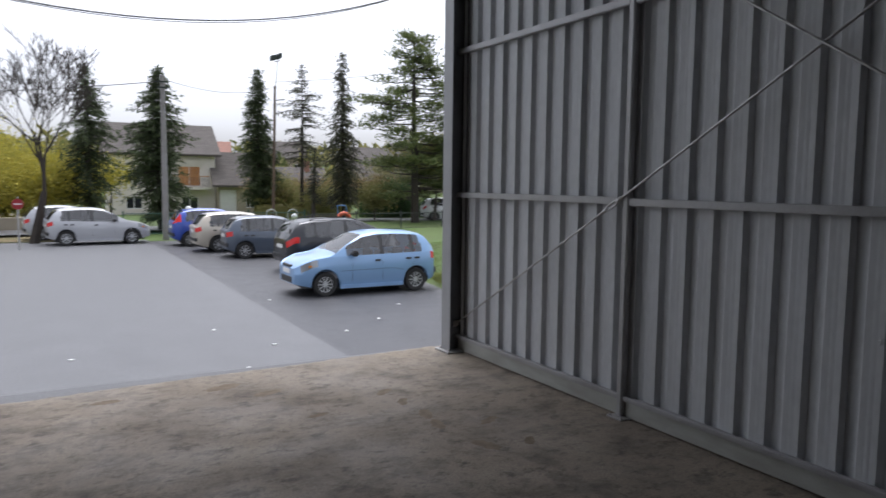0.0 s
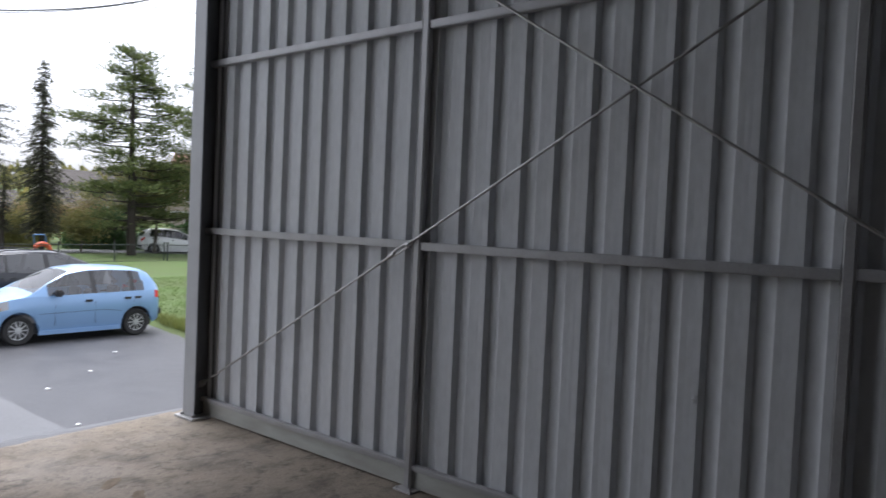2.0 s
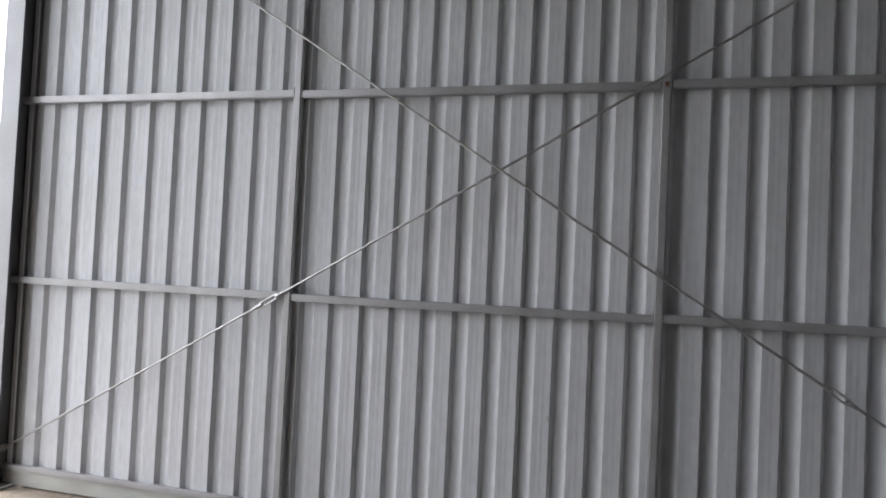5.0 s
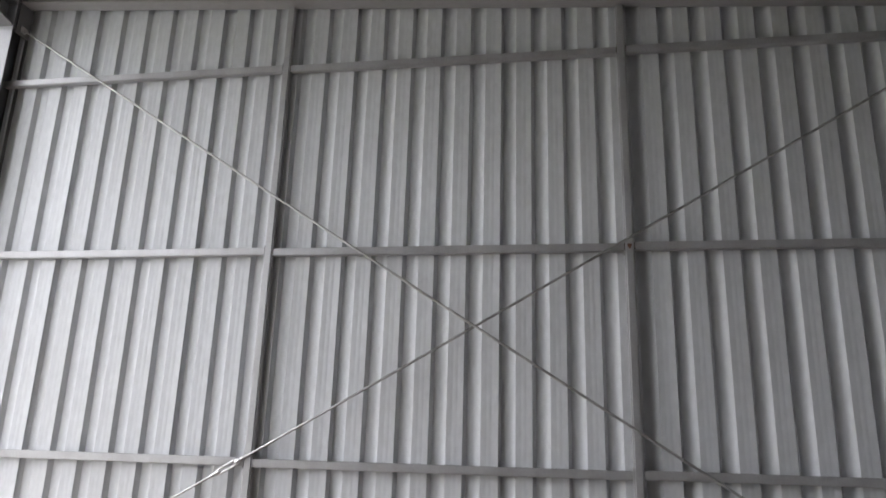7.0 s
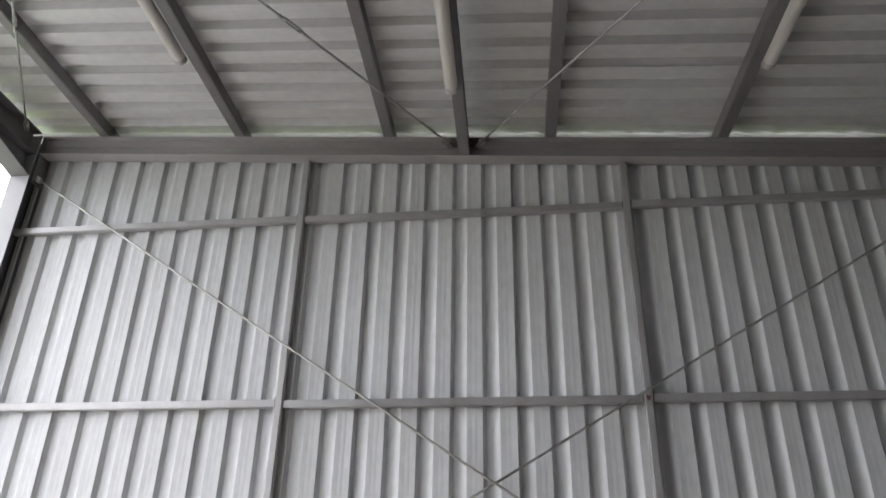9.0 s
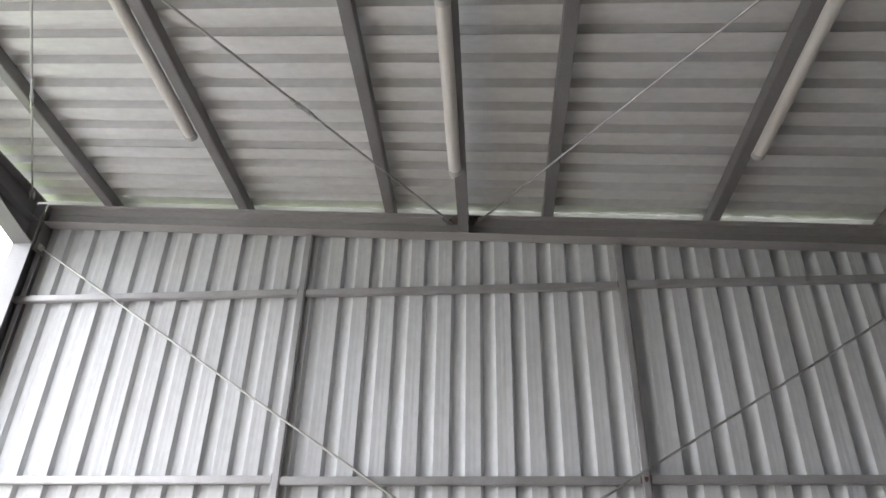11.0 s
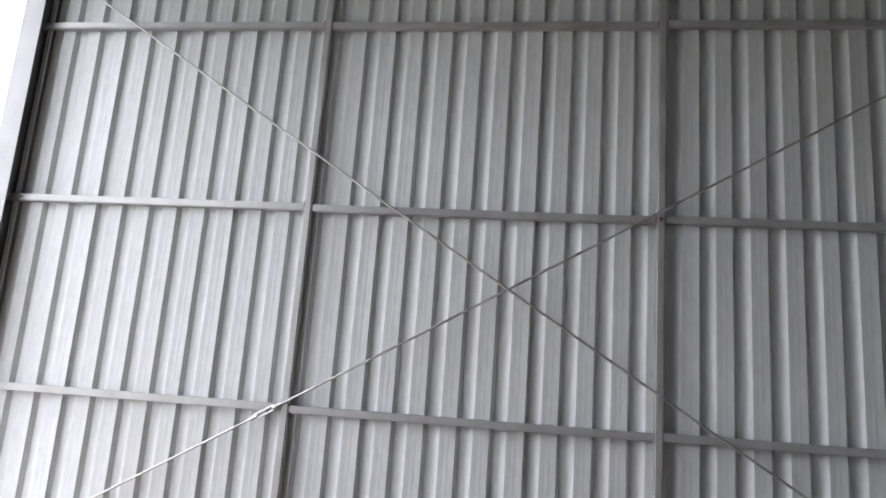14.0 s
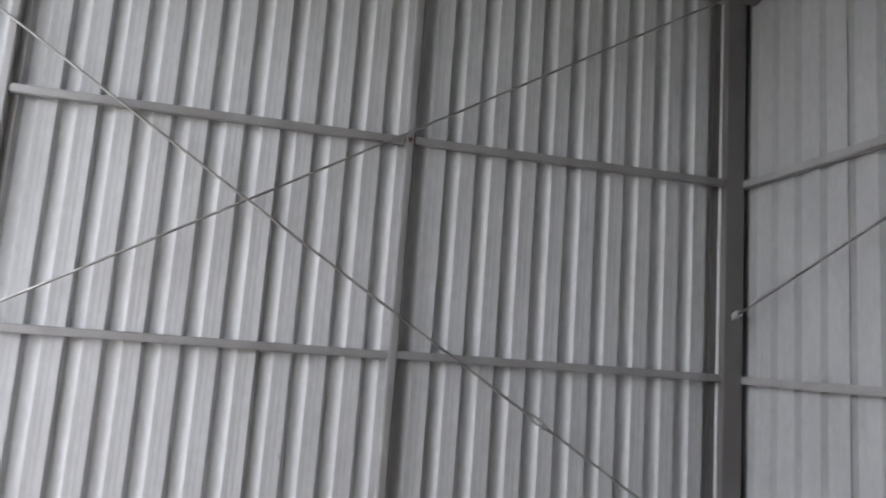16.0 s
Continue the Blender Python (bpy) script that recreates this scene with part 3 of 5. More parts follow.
# ---- ground and paving ----
ASPHALT = material("pale_wet_asphalt", (0.124, 0.125, 0.129), 0.6, 0.0, (0.095, 0.096, 0.099), 1.4, 0.8, 55, 0.5, 0.008, rough2=0.55, speck=0.45)
DARKASPHALT = material("dark_wet_asphalt", (0.066, 0.066, 0.070), 0.54, 0.0, (0.046, 0.046, 0.049), 2.2, 0.9, 55, 0.6, 0.010, rough2=0.46, speck=0.5)
GRASS = material("lawn", (0.066, 0.118, 0.016), 0.85, 0.0, (0.070, 0.088, 0.022), 0.35, 0.9, 14, 0.6, 0.05)


def lot_z(y):
    t = min(1.0, max(0.0, (y - 2.9) / 2.2))
    return 0.17 + (LOT - 0.17) * t * t * (3 - 2 * t)


def sheet_ground(name, x0, x1, ys, mat, label, category, dz=0.0, wave=None, nx=24):
    bm = bmesh.new()
    rows = []
    for y in ys:
        a = x0(y) if callable(x0) else x0
        b = x1(y) if callable(x1) else x1
        rows.append([bm.verts.new((a + (b - a) * i / nx, y, lot_z(y) + dz)) for i in range(nx + 1)])
    for p, q in zip(rows, rows[1:]):
        for i in range(nx):
            bm.faces.new((p[i], p[i + 1], q[i + 1], q[i]))
    return solid(name, bm, mat, label, category, kind="structure")


def steps(a, b, n):
    return [a + (b - a) * i / n for i in range(n + 1)]


def border(y):
    return 0.54 + 0.06 * noise.noise((0, y * 0.6, 4)) + 0.03 * noise.noise((3, y * 2.2, 4))


def kerb(y):
    return 5.0 + 0.17 * max(0, min(6.5, y - 9.8)) + 0.10 * noise.noise((1, y * 0.8, 7))


sheet_ground("pavement_pale", -60, border, steps(2.4, 9.4, 24) + steps(9.8, 31, 90), ASPHALT, "pale wet asphalt yard", "asphalt")
sheet_ground("pavement_dark", border, kerb, steps(2.4, 9.4, 24) + steps(9.8, 30, 90), DARKASPHALT, "dark wet asphalt of the parking bays", "asphalt", dz=0.0)
bm = bmesh.new()

def terrain(x, y):
    far = max(0.0, y - 62)
    hill = 12 * (1 - math.exp(-far / 90.0)) * (0.75 + 0.35 * noise.noise((x * 0.01, y * 0.01, 0)))
    near = lot_z(y) - 0.03 - 0.3 * (y < 3.2)
    if x > kerb(y) - 0.2 and 2 < y < 60:
        near += 0.14 * min(1, (x - kerb(y) + 0.2) / 0.5) + 0.03 * noise.noise((x * 0.4, y * 0.4, 0))
    return near + hill


xs_ = sorted(set([-900, -500, -250, -120, -60] + list(range(-40, 3, 6)) + [4.6 + 0.4 * i for i in range(40)] + [21 + 3 * i for i in range(20)] + [90, 120, 180, 300, 600, 900]))
ys_ = sorted(set([-900, -400, -100, -30, -10, 0] + [1.5 + 0.75 * i for i in range(50)] + [40 + 4 * i for i in range(20)] + [125, 140, 170, 200, 260, 330, 420, 600, 900]))
rows = [[bm.verts.new((x, y, terrain(x, y))) for x in xs_] for y in ys_]
for p, q in zip(rows, rows[1:]):
    for i in range(len(xs_) - 1):
        bm.faces.new((p[i], p[i + 1], q[i + 1], q[i]))
ground = solid("ground", bm, GRASS, "green lawn and rising ground behind the yard", "ground", smooth=60, kind="structure")

# Unseen strip, added so that light bounced up to the eaves is less green.
sheet_ground("bounce_strip", 0.29, 18, steps(-9.0, 2.59, 8), ASPHALT, "unseen pale ground strip outside the side wall, added for neutral bounce light", "asphalt", dz=-0.002, nx=6)
# ---- outdoors: materials ----
BARK = material("bark", (0.045, 0.036, 0.028), 0.95, 0.0, (0.028, 0.024, 0.02), 3, 0.9, 25, 0.6, 0.03, (1, 1, 0.25))
GREYBARK = material("grey_bark", (0.11, 0.095, 0.08), 0.9, 0.0, (0.06, 0.052, 0.045), 3, 0.9, 25, 0.6, 0.03, (1, 1, 0.25))
SPRUCE = leafy("spruce_needles", (0.036, 0.056, 0.026), (0.10, 0.13, 0.05))
LARCH = leafy("thin_needles", (0.05, 0.058, 0.036), (0.10, 0.10, 0.055))
PINE = leafy("pine_needles", (0.06, 0.09, 0.034), (0.19, 0.22, 0.07))
YELLOW = leafy("autumn_leaves", (0.52, 0.44, 0.06), (0.30, 0.30, 0.06))
OLIVE = leafy("olive_leaves", (0.29, 0.25, 0.085), (0.13, 0.155, 0.055))
HEDGE = leafy("hedge_leaves", (0.04, 0.085, 0.03), (0.08, 0.13, 0.045))
BLADES = leafy("grass_blades", (0.072, 0.13, 0.018), (0.115, 0.165, 0.030))
DRYBLADES = leafy("dry_grass", (0.22, 0.22, 0.06), (0.12, 0.17, 0.04))
CONCPOLE = material("pole_concrete", (0.27, 0.26, 0.25), 0.85, 0.0, (0.2, 0.19, 0.18), 2, 0.8, 40, 0.3, 0.01)
WOODPOLE = material("tarred_wood", (0.14, 0.095, 0.065), 0.85, 0.0, (0.06, 0.042, 0.032), 3, 0.9, 40, 0.3, 0.01, (1, 1, 0.15))
PLASTER = material("pale_plaster", (0.70, 0.66, 0.60), 0.9, 0.0, (0.60, 0.56, 0.50), 0.7, 0.9, 30, 0.2, 0.02)
OCHRE = material("ochre_plaster", (0.40, 0.35, 0.27), 0.9, 0.0, (0.32, 0.28, 0.21), 0.7, 0.9, 30, 0.2, 0.02)
PINKPLASTER = material("pink_plaster", (0.52, 0.43, 0.37), 0.9, 0.0, (0.45, 0.38, 0.33), 0.7, 0.9, 30, 0.2, 0.02)
GREYTILE = material("weathered_roof_tiles", (0.092, 0.080, 0.070), 0.85, 0.0, (0.064, 0.055, 0.048), 1.2, 0.9, 8, 0.6, 0.05, (1, 4, 4))
REDTILE = material("red_roof_tiles", (0.30, 0.15, 0.11), 0.85, 0.0, (0.22, 0.12, 0.095), 1.2, 0.9, 8, 0.6, 0.05, (1, 4, 4))
SHUTTER = material("wooden_shutter", (0.55, 0.27, 0.10), 0.7, 0.0, (0.34, 0.16, 0.07), 3, 0.8, 50, 0.2, 0.01, (1, 1, 0.2))
WINDOWDARK = plain("window_glass", (0.02, 0.022, 0.025), 0.08)
WHITEPAINT = material("white_paint", (0.75, 0.75, 0.73), 0.6, 0.0, (0.65, 0.65, 0.62), 3, 0.6, 60, 0.05, 0.003)
GREENPAINT = material("green_fence_paint", (0.02, 0.085, 0.06), 0.5, 0.0, (0.018, 0.06, 0.045), 5, 0.8, 60, 0.05, 0.003)
DARKFENCE = material("dark_fence_paint", (0.03, 0.04, 0.035), 0.5, 0.0, (0.022, 0.028, 0.026), 5, 0.8, 60, 0.05, 0.003)
ORANGE = material("orange_plastic", (0.55, 0.09, 0.03), 0.45, 0.0, (0.45, 0.07, 0.025), 3, 0.6, 60, 0.03, 0.002)
BLUEPAINT = material("blue_paint", (0.06, 0.16, 0.32), 0.45, 0.0, (0.05, 0.13, 0.26), 3, 0.6, 60, 0.03, 0.002)
SIGNRED = plain("sign_red", (0.28, 0.018, 0.022), 0.6)
CABLE = plain("cable_rubber", (0.02, 0.02, 0.02), 0.6)
RUBBER = material("tyre_rubber", (0.018, 0.018, 0.018), 0.75, 0.0, (0.03, 0.029, 0.028), 6, 0.7, 80, 0.2, 0.004)
TRIM = material("black_trim", (0.025, 0.025, 0.027), 0.55, 0.0, (0.035, 0.035, 0.035), 6, 0.7, 80, 0.1, 0.002)
GLASS = glassy("car_glass", (0.80, 0.84, 0.84))
RIM = plain("rim_silver", (0.55, 0.56, 0.57), 0.35, 0.7)
TAILRED = plain("tail_lamp_red", (0.55, 0.015, 0.012), 0.15)
LAMPCLEAR = plain("head_lamp_glass", (0.33, 0.34, 0.35), 0.12, 0.3)
AMBER = plain("indicator_amber", (0.60, 0.22, 0.03), 0.2)
PLATE = plain("blank_plate", (0.72, 0.72, 0.70), 0.5)
SEATS = plain("seat_cloth", (0.05, 0.052, 0.058), 0.9)
LITTER = plain("litter_paper", (0.7, 0.7, 0.68), 0.8)
GLOBE = plain("globe_glass", (0.75, 0.75, 0.74), 0.3)


def paint(name, c):
    return material(name, c, 0.28, 0.15, tuple(k * 0.92 for k in c), 1.5, 0.5, 300, 0.0, 0.0, coat=0.5, spec=0.5)


# ---- cars ----
def interp(keys, x):
    for (a, va), (b, vb) in zip(keys, keys[1:]):
        if x <= b:
            t = max(0.0, (x - a) / (b - a)) if b > a else 0
            return va + (vb - va) * t
    return keys[-1][1]


def smooth_interp(keys, x, w=0.07):
    return (interp(keys, x - w) + 2 * interp(keys, x) + interp(keys, x + w)) / 4


def car(name, label, mat, m, belt, top, wheels, rear_glass, front_glass, side, length, half=0.82, radius=0.30, rim_holes=8, trim_low=False, group="parked cars", rails=False, cap_colour=None, tail=(0.22, 4, 4), head=0.52, crease=False):
    """Nose towards +x, x from 0 (tail) to length. belt, top: heights along x. side: x ranges of the side windows."""
    c = thing(name, label, "car", m, group)
    stations = sorted(set([0.0, 0.02, 0.06, 0.12] + [round(0.2 + (length - 0.4) * i / 64, 3) for i in range(65)] + [length - 0.12, length - 0.06, length - 0.02, length]))
    arch = radius + 0.055

    def bottom(x):
        z = 0.20 + 0.10 * max(0, (x - length + 0.5)) / 0.5 + 0.12 * max(0, (0.4 - x)) / 0.4
        for wx in wheels:
            d = abs(x - wx)
            if d < arch:
                z = max(z, radius + math.sqrt(arch * arch - d * d))
        return z

    def ring(x):
        e = min(x, length - x)
        pinch = 0.16 * max(0, 1 - e / 0.55) ** 2.2 + 0.10 * max(0, 1 - e / 0.12) ** 2
        w = half - pinch
        zb, zt, zl = smooth_interp(belt, x), smooth_interp(top, x), bottom(x)
        cabin = max(0.0, zt - zb)
        lean = min(0.24, 0.42 * cabin)
        wr = w - 0.05 - lean
        mid = max(zl + 0.02, 0.52)
        zm2 = max(mid + 0.02, zb - 0.16)
        pts = [(w - 0.05, zl), (w - 0.012, max(zl + 0.01, 0.34)), (w, mid), (w + 0.004, 0.5 * (mid + zm2)), (w - 0.005, zm2), (w - 0.035, zb), (w - 0.04, zb + 0.012)]
        k = cabin / 0.5
        pts += [(w - 0.045 - lean * 0.50, zb + 0.012 + cabin * 0.46), (wr - 0.0, zb + 0.012 + cabin * 0.87), (wr - 0.045, zt - 0.012), (wr * 0.72, zt + 0.012), (0, zt + 0.03)]
        return pts

    rings = [ring(x) for x in stations]
    K = len(rings[0])
    pieces = {}

    def kind(i, k, sgn):
        """Which piece of the car this patch of the skin belongs to."""
        x = 0.5 * (stations[i] + stations[i + 1])
        if k in (6, 7) and side[0][0] + 0.07 * (k == 7) < x < side[-1][1]:
            for j, (a, b) in enumerate(side):
                if a < x < b:
                    return ("side_window", sgn, j)
                if x < a:
                    return ("pillar", sgn, j)
        if k >= 9 and rear_glass[0] < x < rear_glass[1]:
            return ("rear_window", 0, 0)
        if k >= 9 and front_glass[0] < x < front_glass[1]:
            return ("windscreen", 0, 0)
        if x < tail[0] and tail[1] <= k <= tail[2]:
            return ("tail_lamp", sgn, 0)
        if k == 4 and length - head < x < length - 0.1:
            return ("head_lamp", sgn, 0)
        return ("body", 0, 0)

    for sgn in (1, -1):
        cache = {}

        def vert(key, i, k):
            if (key, i, k) not in cache:
                y, z = rings[i][k]
                cache[key, i, k] = pieces.setdefault(key, bmesh.new()).verts.new((stations[i], sgn * y, z))
            return cache[key, i, k]

        for i in range(len(stations) - 1):
            for k in range(K - 1):
                q = kind(i, k, sgn)
                vs = (vert(q, i, k), vert(q, i + 1, k), vert(q, i + 1, k + 1), vert(q, i, k + 1))
                pieces[q].faces.new(vs)
        for i in (0, len(stations) - 1):
            q = ("body", 0, 0)
            vs = [vert(q, i, k) for k in range(K)]
            pieces[q].faces.new(vs + [pieces[q].verts.new((stations[i], 0, rings[i][0][1]))])
    for q, b in pieces.items():
        bmesh.ops.remove_doubles(b, verts=b.verts[:], dist=0.0006)
        ob = part(q[0], b, {"body": mat, "pillar": TRIM, "tail_lamp": TAILRED, "head_lamp": LAMPCLEAR}.get(q[0], GLASS), c, {"tail_lamp": "red tail lamp cluster", "head_lamp": "clear head lamp"}.get(q[0], ""), smooth=35)
        ob.visible_shadow = "win" not in q[0]
    # floor pan, seats
    bm = bmesh.new()
    box(bm, 0.25, length - 0.25, -half + 0.14, half - 0.14, 0.19, 0.40)
    part("underbody", bm, TRIM, c)
    cab0, cab1 = side[0][0], side[-1][1]
    for sx in (cab0 + 0.40, cab0 + 1.25):
        for sy in (-0.36, 0.36):
            bm = bmesh.new()
            box(bm, sx - 0.25, sx + 0.25, sy - 0.25, sy + 0.25, 0.42, 0.60)
            box(bm, sx - 0.30, sx - 0.17, sy - 0.23, sy + 0.23, 0.60, 1.00)
            box(bm, sx - 0.28, sx - 0.20, sy - 0.11, sy + 0.11, 1.01, 1.16)
            part("seat", bevel(bm, 0.04, 3), SEATS, c, smooth=50)
    # wheels
    for wx in wheels:
        for sgn in (1, -1):
            w = part("wheel", bmesh.new(), TRIM, c, m=pose(wx, sgn * (half - 0.115), radius))
            bm = bmesh.new()
            prof = ((radius * 0.64, -0.085), (radius * 0.93, -0.095), (radius, -0.07), (radius, 0.07), (radius * 0.93, 0.095), (radius * 0.64, 0.085))
            ringsv = [[bm.verts.new((r * math.cos(a), o, r * math.sin(a))) for r, o in prof] for a in [2 * math.pi * i / 28 for i in range(28)]]
            for p, q in zip(ringsv, ringsv[1:] + ringsv[:1]):
                for j in range(len(prof)):
                    bm.faces.new((p[j], q[j], q[(j + 1) % len(prof)], p[(j + 1) % len(prof)]))
            tyre = part("tyre", bm, RUBBER, w, smooth=40)
            bm = bmesh.new()
            ro = radius * 0.66
            o = 0.075 * sgn
            n = rim_holes
            # a hub disc, an outer ring and spokes
            for k in range(n):
                a0 = 2 * math.pi * k / n
                dirv, tan = Vector((math.cos(a0), 0, math.sin(a0))), Vector((-math.sin(a0), 0, math.cos(a0)))
                sw = 0.62 * math.pi * ro / n * 0.40
                vs = [bm.verts.new(dirv * r + tan * s * wd + Vector((0, oo, 0))) for r, wd, oo in ((0.05, sw * 0.7, o), (ro, sw, o * 0.85)) for s in (-1, 1)]
                bm.faces.new((vs[0], vs[1], vs[3], vs[2]))
            for r0, r1, o0, o1 in ((0.0, 0.062, o * 1.06, o * 1.0), (ro * 0.90, ro, o * 0.9, o * 0.95)):
                a = [[bm.verts.new((r * math.cos(t), oo, r * math.sin(t))) for r, oo in ((max(r0, 0.001), o0), (r1, o1))] for t in [2 * math.pi * i / 28 for i in range(28)]]
                for p, q in zip(a, a[1:] + a[:1]):
                    bm.faces.new((p[0], q[0], q[1], p[1]))
            part("rim", bm, RIM, w, "silver spoked wheel trim")
            bm = bmesh.new()
            tube(bm, ((0, -0.03, 0), (0, 0.03, 0)), ro * 0.98, 20)
            part("brake", bm, TRIM, w)
    # seams, handles, sills, mirrors
    doors = [side[0][0] + 0.05] + [0.5 * (a[1] + b[0]) for a, b in zip(side, side[1:])] + [side[-1][1] - 0.12]
    for sgn in (1, -1):
        for dx in doors[1:]:
            bm = bmesh.new()
            yy = sgn * (half + 0.003)
            for z0, z1 in ((0.34, 0.52), (0.52, smooth_interp(belt, dx) - 0.16)):
                box(bm, dx - 0.0014, dx + 0.0014, min(yy, yy - sgn * 0.012), max(yy, yy - sgn * 0.012), z0, z1)
            part("door_seam", bm, TRIM, c)
        for a, b in zip(doors, doors[1:]):
            bm = bmesh.new()
            zz = smooth_interp(belt, a + 0.1) - 0.13
            box(bm, a + 0.06, a + 0.20, sgn * half - 0.012, sgn * half + 0.022, zz - 0.024, zz + 0.024)
            part("door_handle", bevel(bm, 0.008, 2), TRIM if cap_colour is None else cap_colour, c)
        bm = bmesh.new()
        box(bm, wheels[0] + arch + 0.02, wheels[1] - arch - 0.02, sgn * half - 0.05, sgn * half - 0.004 if sgn > 0 else sgn * half + 0.05, 0.17, 0.25) if sgn > 0 else box(bm, wheels[0] + arch + 0.02, wheels[1] - arch - 0.02, -half + 0.004, -half + 0.05, 0.17, 0.25)
        part("sill", bm, mat, c)
        bm = bmesh.new()
        xm = side[-1][1] - 0.16
        zz = smooth_interp(belt, xm) + 0.07
        box(bm, xm - 0.06, xm + 0.08, sgn * (half - 0.02) - 0.0 if sgn > 0 else -half - 0.17, sgn * (half + 0.17) if sgn > 0 else -half + 0.02, zz - 0.065, zz + 0.065)
        part("wing_mirror", bevel(bm, 0.03, 2), TRIM if cap_colour is None else cap_colour, c)
        if rails:
            bm = bmesh.new()
            yr = sgn * (half - 0.32)
            tube(bm, [(x, yr, smooth_interp(top, x) + (0.045 if 0 < i < 9 else 0.0)) for i, x in enumerate([side[0][0] + 0.2 + i * (side[-1][1] - side[0][0] - 0.9) / 9 for i in range(10)])], 0.014, 6)
            part("roof_rail", bm, TRIM, c)
        if crease:
            bm = bmesh.new()
            tube(bm, [(x, sgn * (half + 0.0015), 0.62 - 0.17 * max(0.0, (wheels[0] + 0.85 - x) / 0.85) ** 2 - 0.04 * (x - wheels[0]) / (wheels[1] - wheels[0])) for x in [wheels[0] + arch + 0.02 + i * (wheels[1] - wheels[0] - 2 * arch - 0.05) / 14 for i in range(15)]], 0.0045, 5)
            part("door_crease", bm, TRIM, c)
        for k, (dx, wd, hh, mt, nm, tx) in enumerate(((length - 0.33, 0.10, 0.05, AMBER, "indicator", "amber indicator lens"),)):
            bm = bmesh.new()
            zz = smooth_interp(belt, dx) - 0.105
            yy = half - 0.16 * max(0, 1 - (length - dx) / 0.55) ** 2.2 + 0.002
            box(bm, dx - wd / 2, dx + wd / 2, min(sgn * yy, sgn * (yy - 0.03)), max(sgn * yy, sgn * (yy - 0.03)), zz - hh / 2, zz + hh / 2)
            part(nm, bevel(bm, 0.012, 2), mt, c, tx)
    # plates, bumpers
    for x0, x1, nm in ((-0.012, 0.05, "rear"), (length - 0.05, length + 0.012, "front")):
        bm = bmesh.new()
        box(bm, x0, x1, -0.26, 0.26, 0.52 if nm == "front" else 0.72, 0.63 if nm == "front" else 0.83)
        part("number_plate", bevel(bm, 0.005), PLATE, c, "pale plate without characters")
        bm = bmesh.new()
        if nm == "front":
            box(bm, length - 0.05, length + 0.008, -0.42, 0.42, 0.30, 0.47)
            part("lower_grille", bevel(bm, 0.02), TRIM, c)
            bm = bmesh.new()
            box(bm, length - 0.07, length + 0.004, -0.30, 0.30, 0.655, 0.73)
            part("grille", bevel(bm, 0.015), TRIM, c)
        else:
            box(bm, -0.025, 0.14, -half + 0.16, half - 0.16, 0.40, 0.56)
            part("bumper_strip", bevel(bm, 0.03, 2), TRIM, c, "dark bumper strip")
    return c


HATCH = dict(belt=[(0, 0.90), (0.15, 1.0), (0.9, 0.985), (2.6, 0.92), (3.0, 0.92), (3.45, 0.855), (3.75, 0.74), (3.88, 0.63)],
             top=[(0, 0.92), (0.08, 1.05), (0.19, 1.24), (0.32, 1.395), (0.65, 1.475), (1.2, 1.505), (1.7, 1.50), (2.12, 1.435), (2.55, 1.22), (2.98, 0.965), (3.45, 0.87), (3.75, 0.75), (3.88, 0.64)],
             rear_glass=(0.08, 0.42), front_glass=(2.12, 2.88), side=((0.46, 0.72), (0.78, 1.56), (1.68, 2.58)), length=3.88)


def stretch(spec, k, lift=0.0):
    out = dict(spec)
    for key in ("belt", "top"):
        out[key] = [(x * k, z + lift * (z > 0.95)) for x, z in spec[key]]
    for key in ("rear_glass", "front_glass"):
        out[key] = tuple(x * k for x in spec[key])
    out["side"] = tuple((a * k, b * k) for a, b in spec["side"])
    out["length"] = spec["length"] * k
    return out


CARBLUE = paint("sky_blue_paint", (0.225, 0.375, 0.60))
car("small_hatchback", "sky-blue five-door hatchback parked on wet dark asphalt", CARBLUE, pose(5.20, 13.05, LOT, 0, 0, 180), wheels=(0.63, 2.99), radius=0.285, half=0.81, rim_holes=10, crease=True, **stretch(HATCH, 0.95, -0.03))
CARGREY = paint("dark_grey_paint", (0.016, 0.018, 0.023))
MPV = stretch(HATCH, 1.13, 0.06)
car("grey_minivan", "dark grey family car with red tail lamps, parked nose-in", CARGREY, pose(2.62, 17.35, LOT, 0, 0, 1), wheels=(0.82, 3.55), radius=0.31, half=0.88, rails=True, tail=(0.34, 4, 5), **MPV)
CARSLATE = paint("slate_blue_paint", (0.085, 0.105, 0.14))
car("slate_hatchback", "slate-blue small hatchback with silver wheel trims, parked nose-in", CARSLATE, pose(2.0, 22.1, LOT, 0, 0, -2), wheels=(0.60, 3.02), radius=0.28, half=0.81, **stretch(HATCH, 0.975, -0.06))
CARCREAM = paint("cream_paint", (0.46, 0.42, 0.35))
car("cream_hatchback", "cream hatchback parked nose-in beside the slate car", CARCREAM, pose(1.42, 24.7, LOT, 0, 0, 0), wheels=(0.80, 3.36), radius=0.30, half=0.84, **stretch(HATCH, 1.06, -0.03))
CARDEEP = paint("deep_blue_paint", (0.03, 0.07, 0.36))
car("deep_blue_hatchback", "deep blue hatchback with a high red tail lamp, parked nose-in", CARDEEP, pose(1.08, 27.6, LOT, 0, 0, 0), wheels=(0.62, 3.10), radius=0.29, half=0.83, tail=(0.30, 5, 7), **stretch(HATCH, 0.99))
CARSILVER = paint("silver_paint", (0.43, 0.44, 0.46))
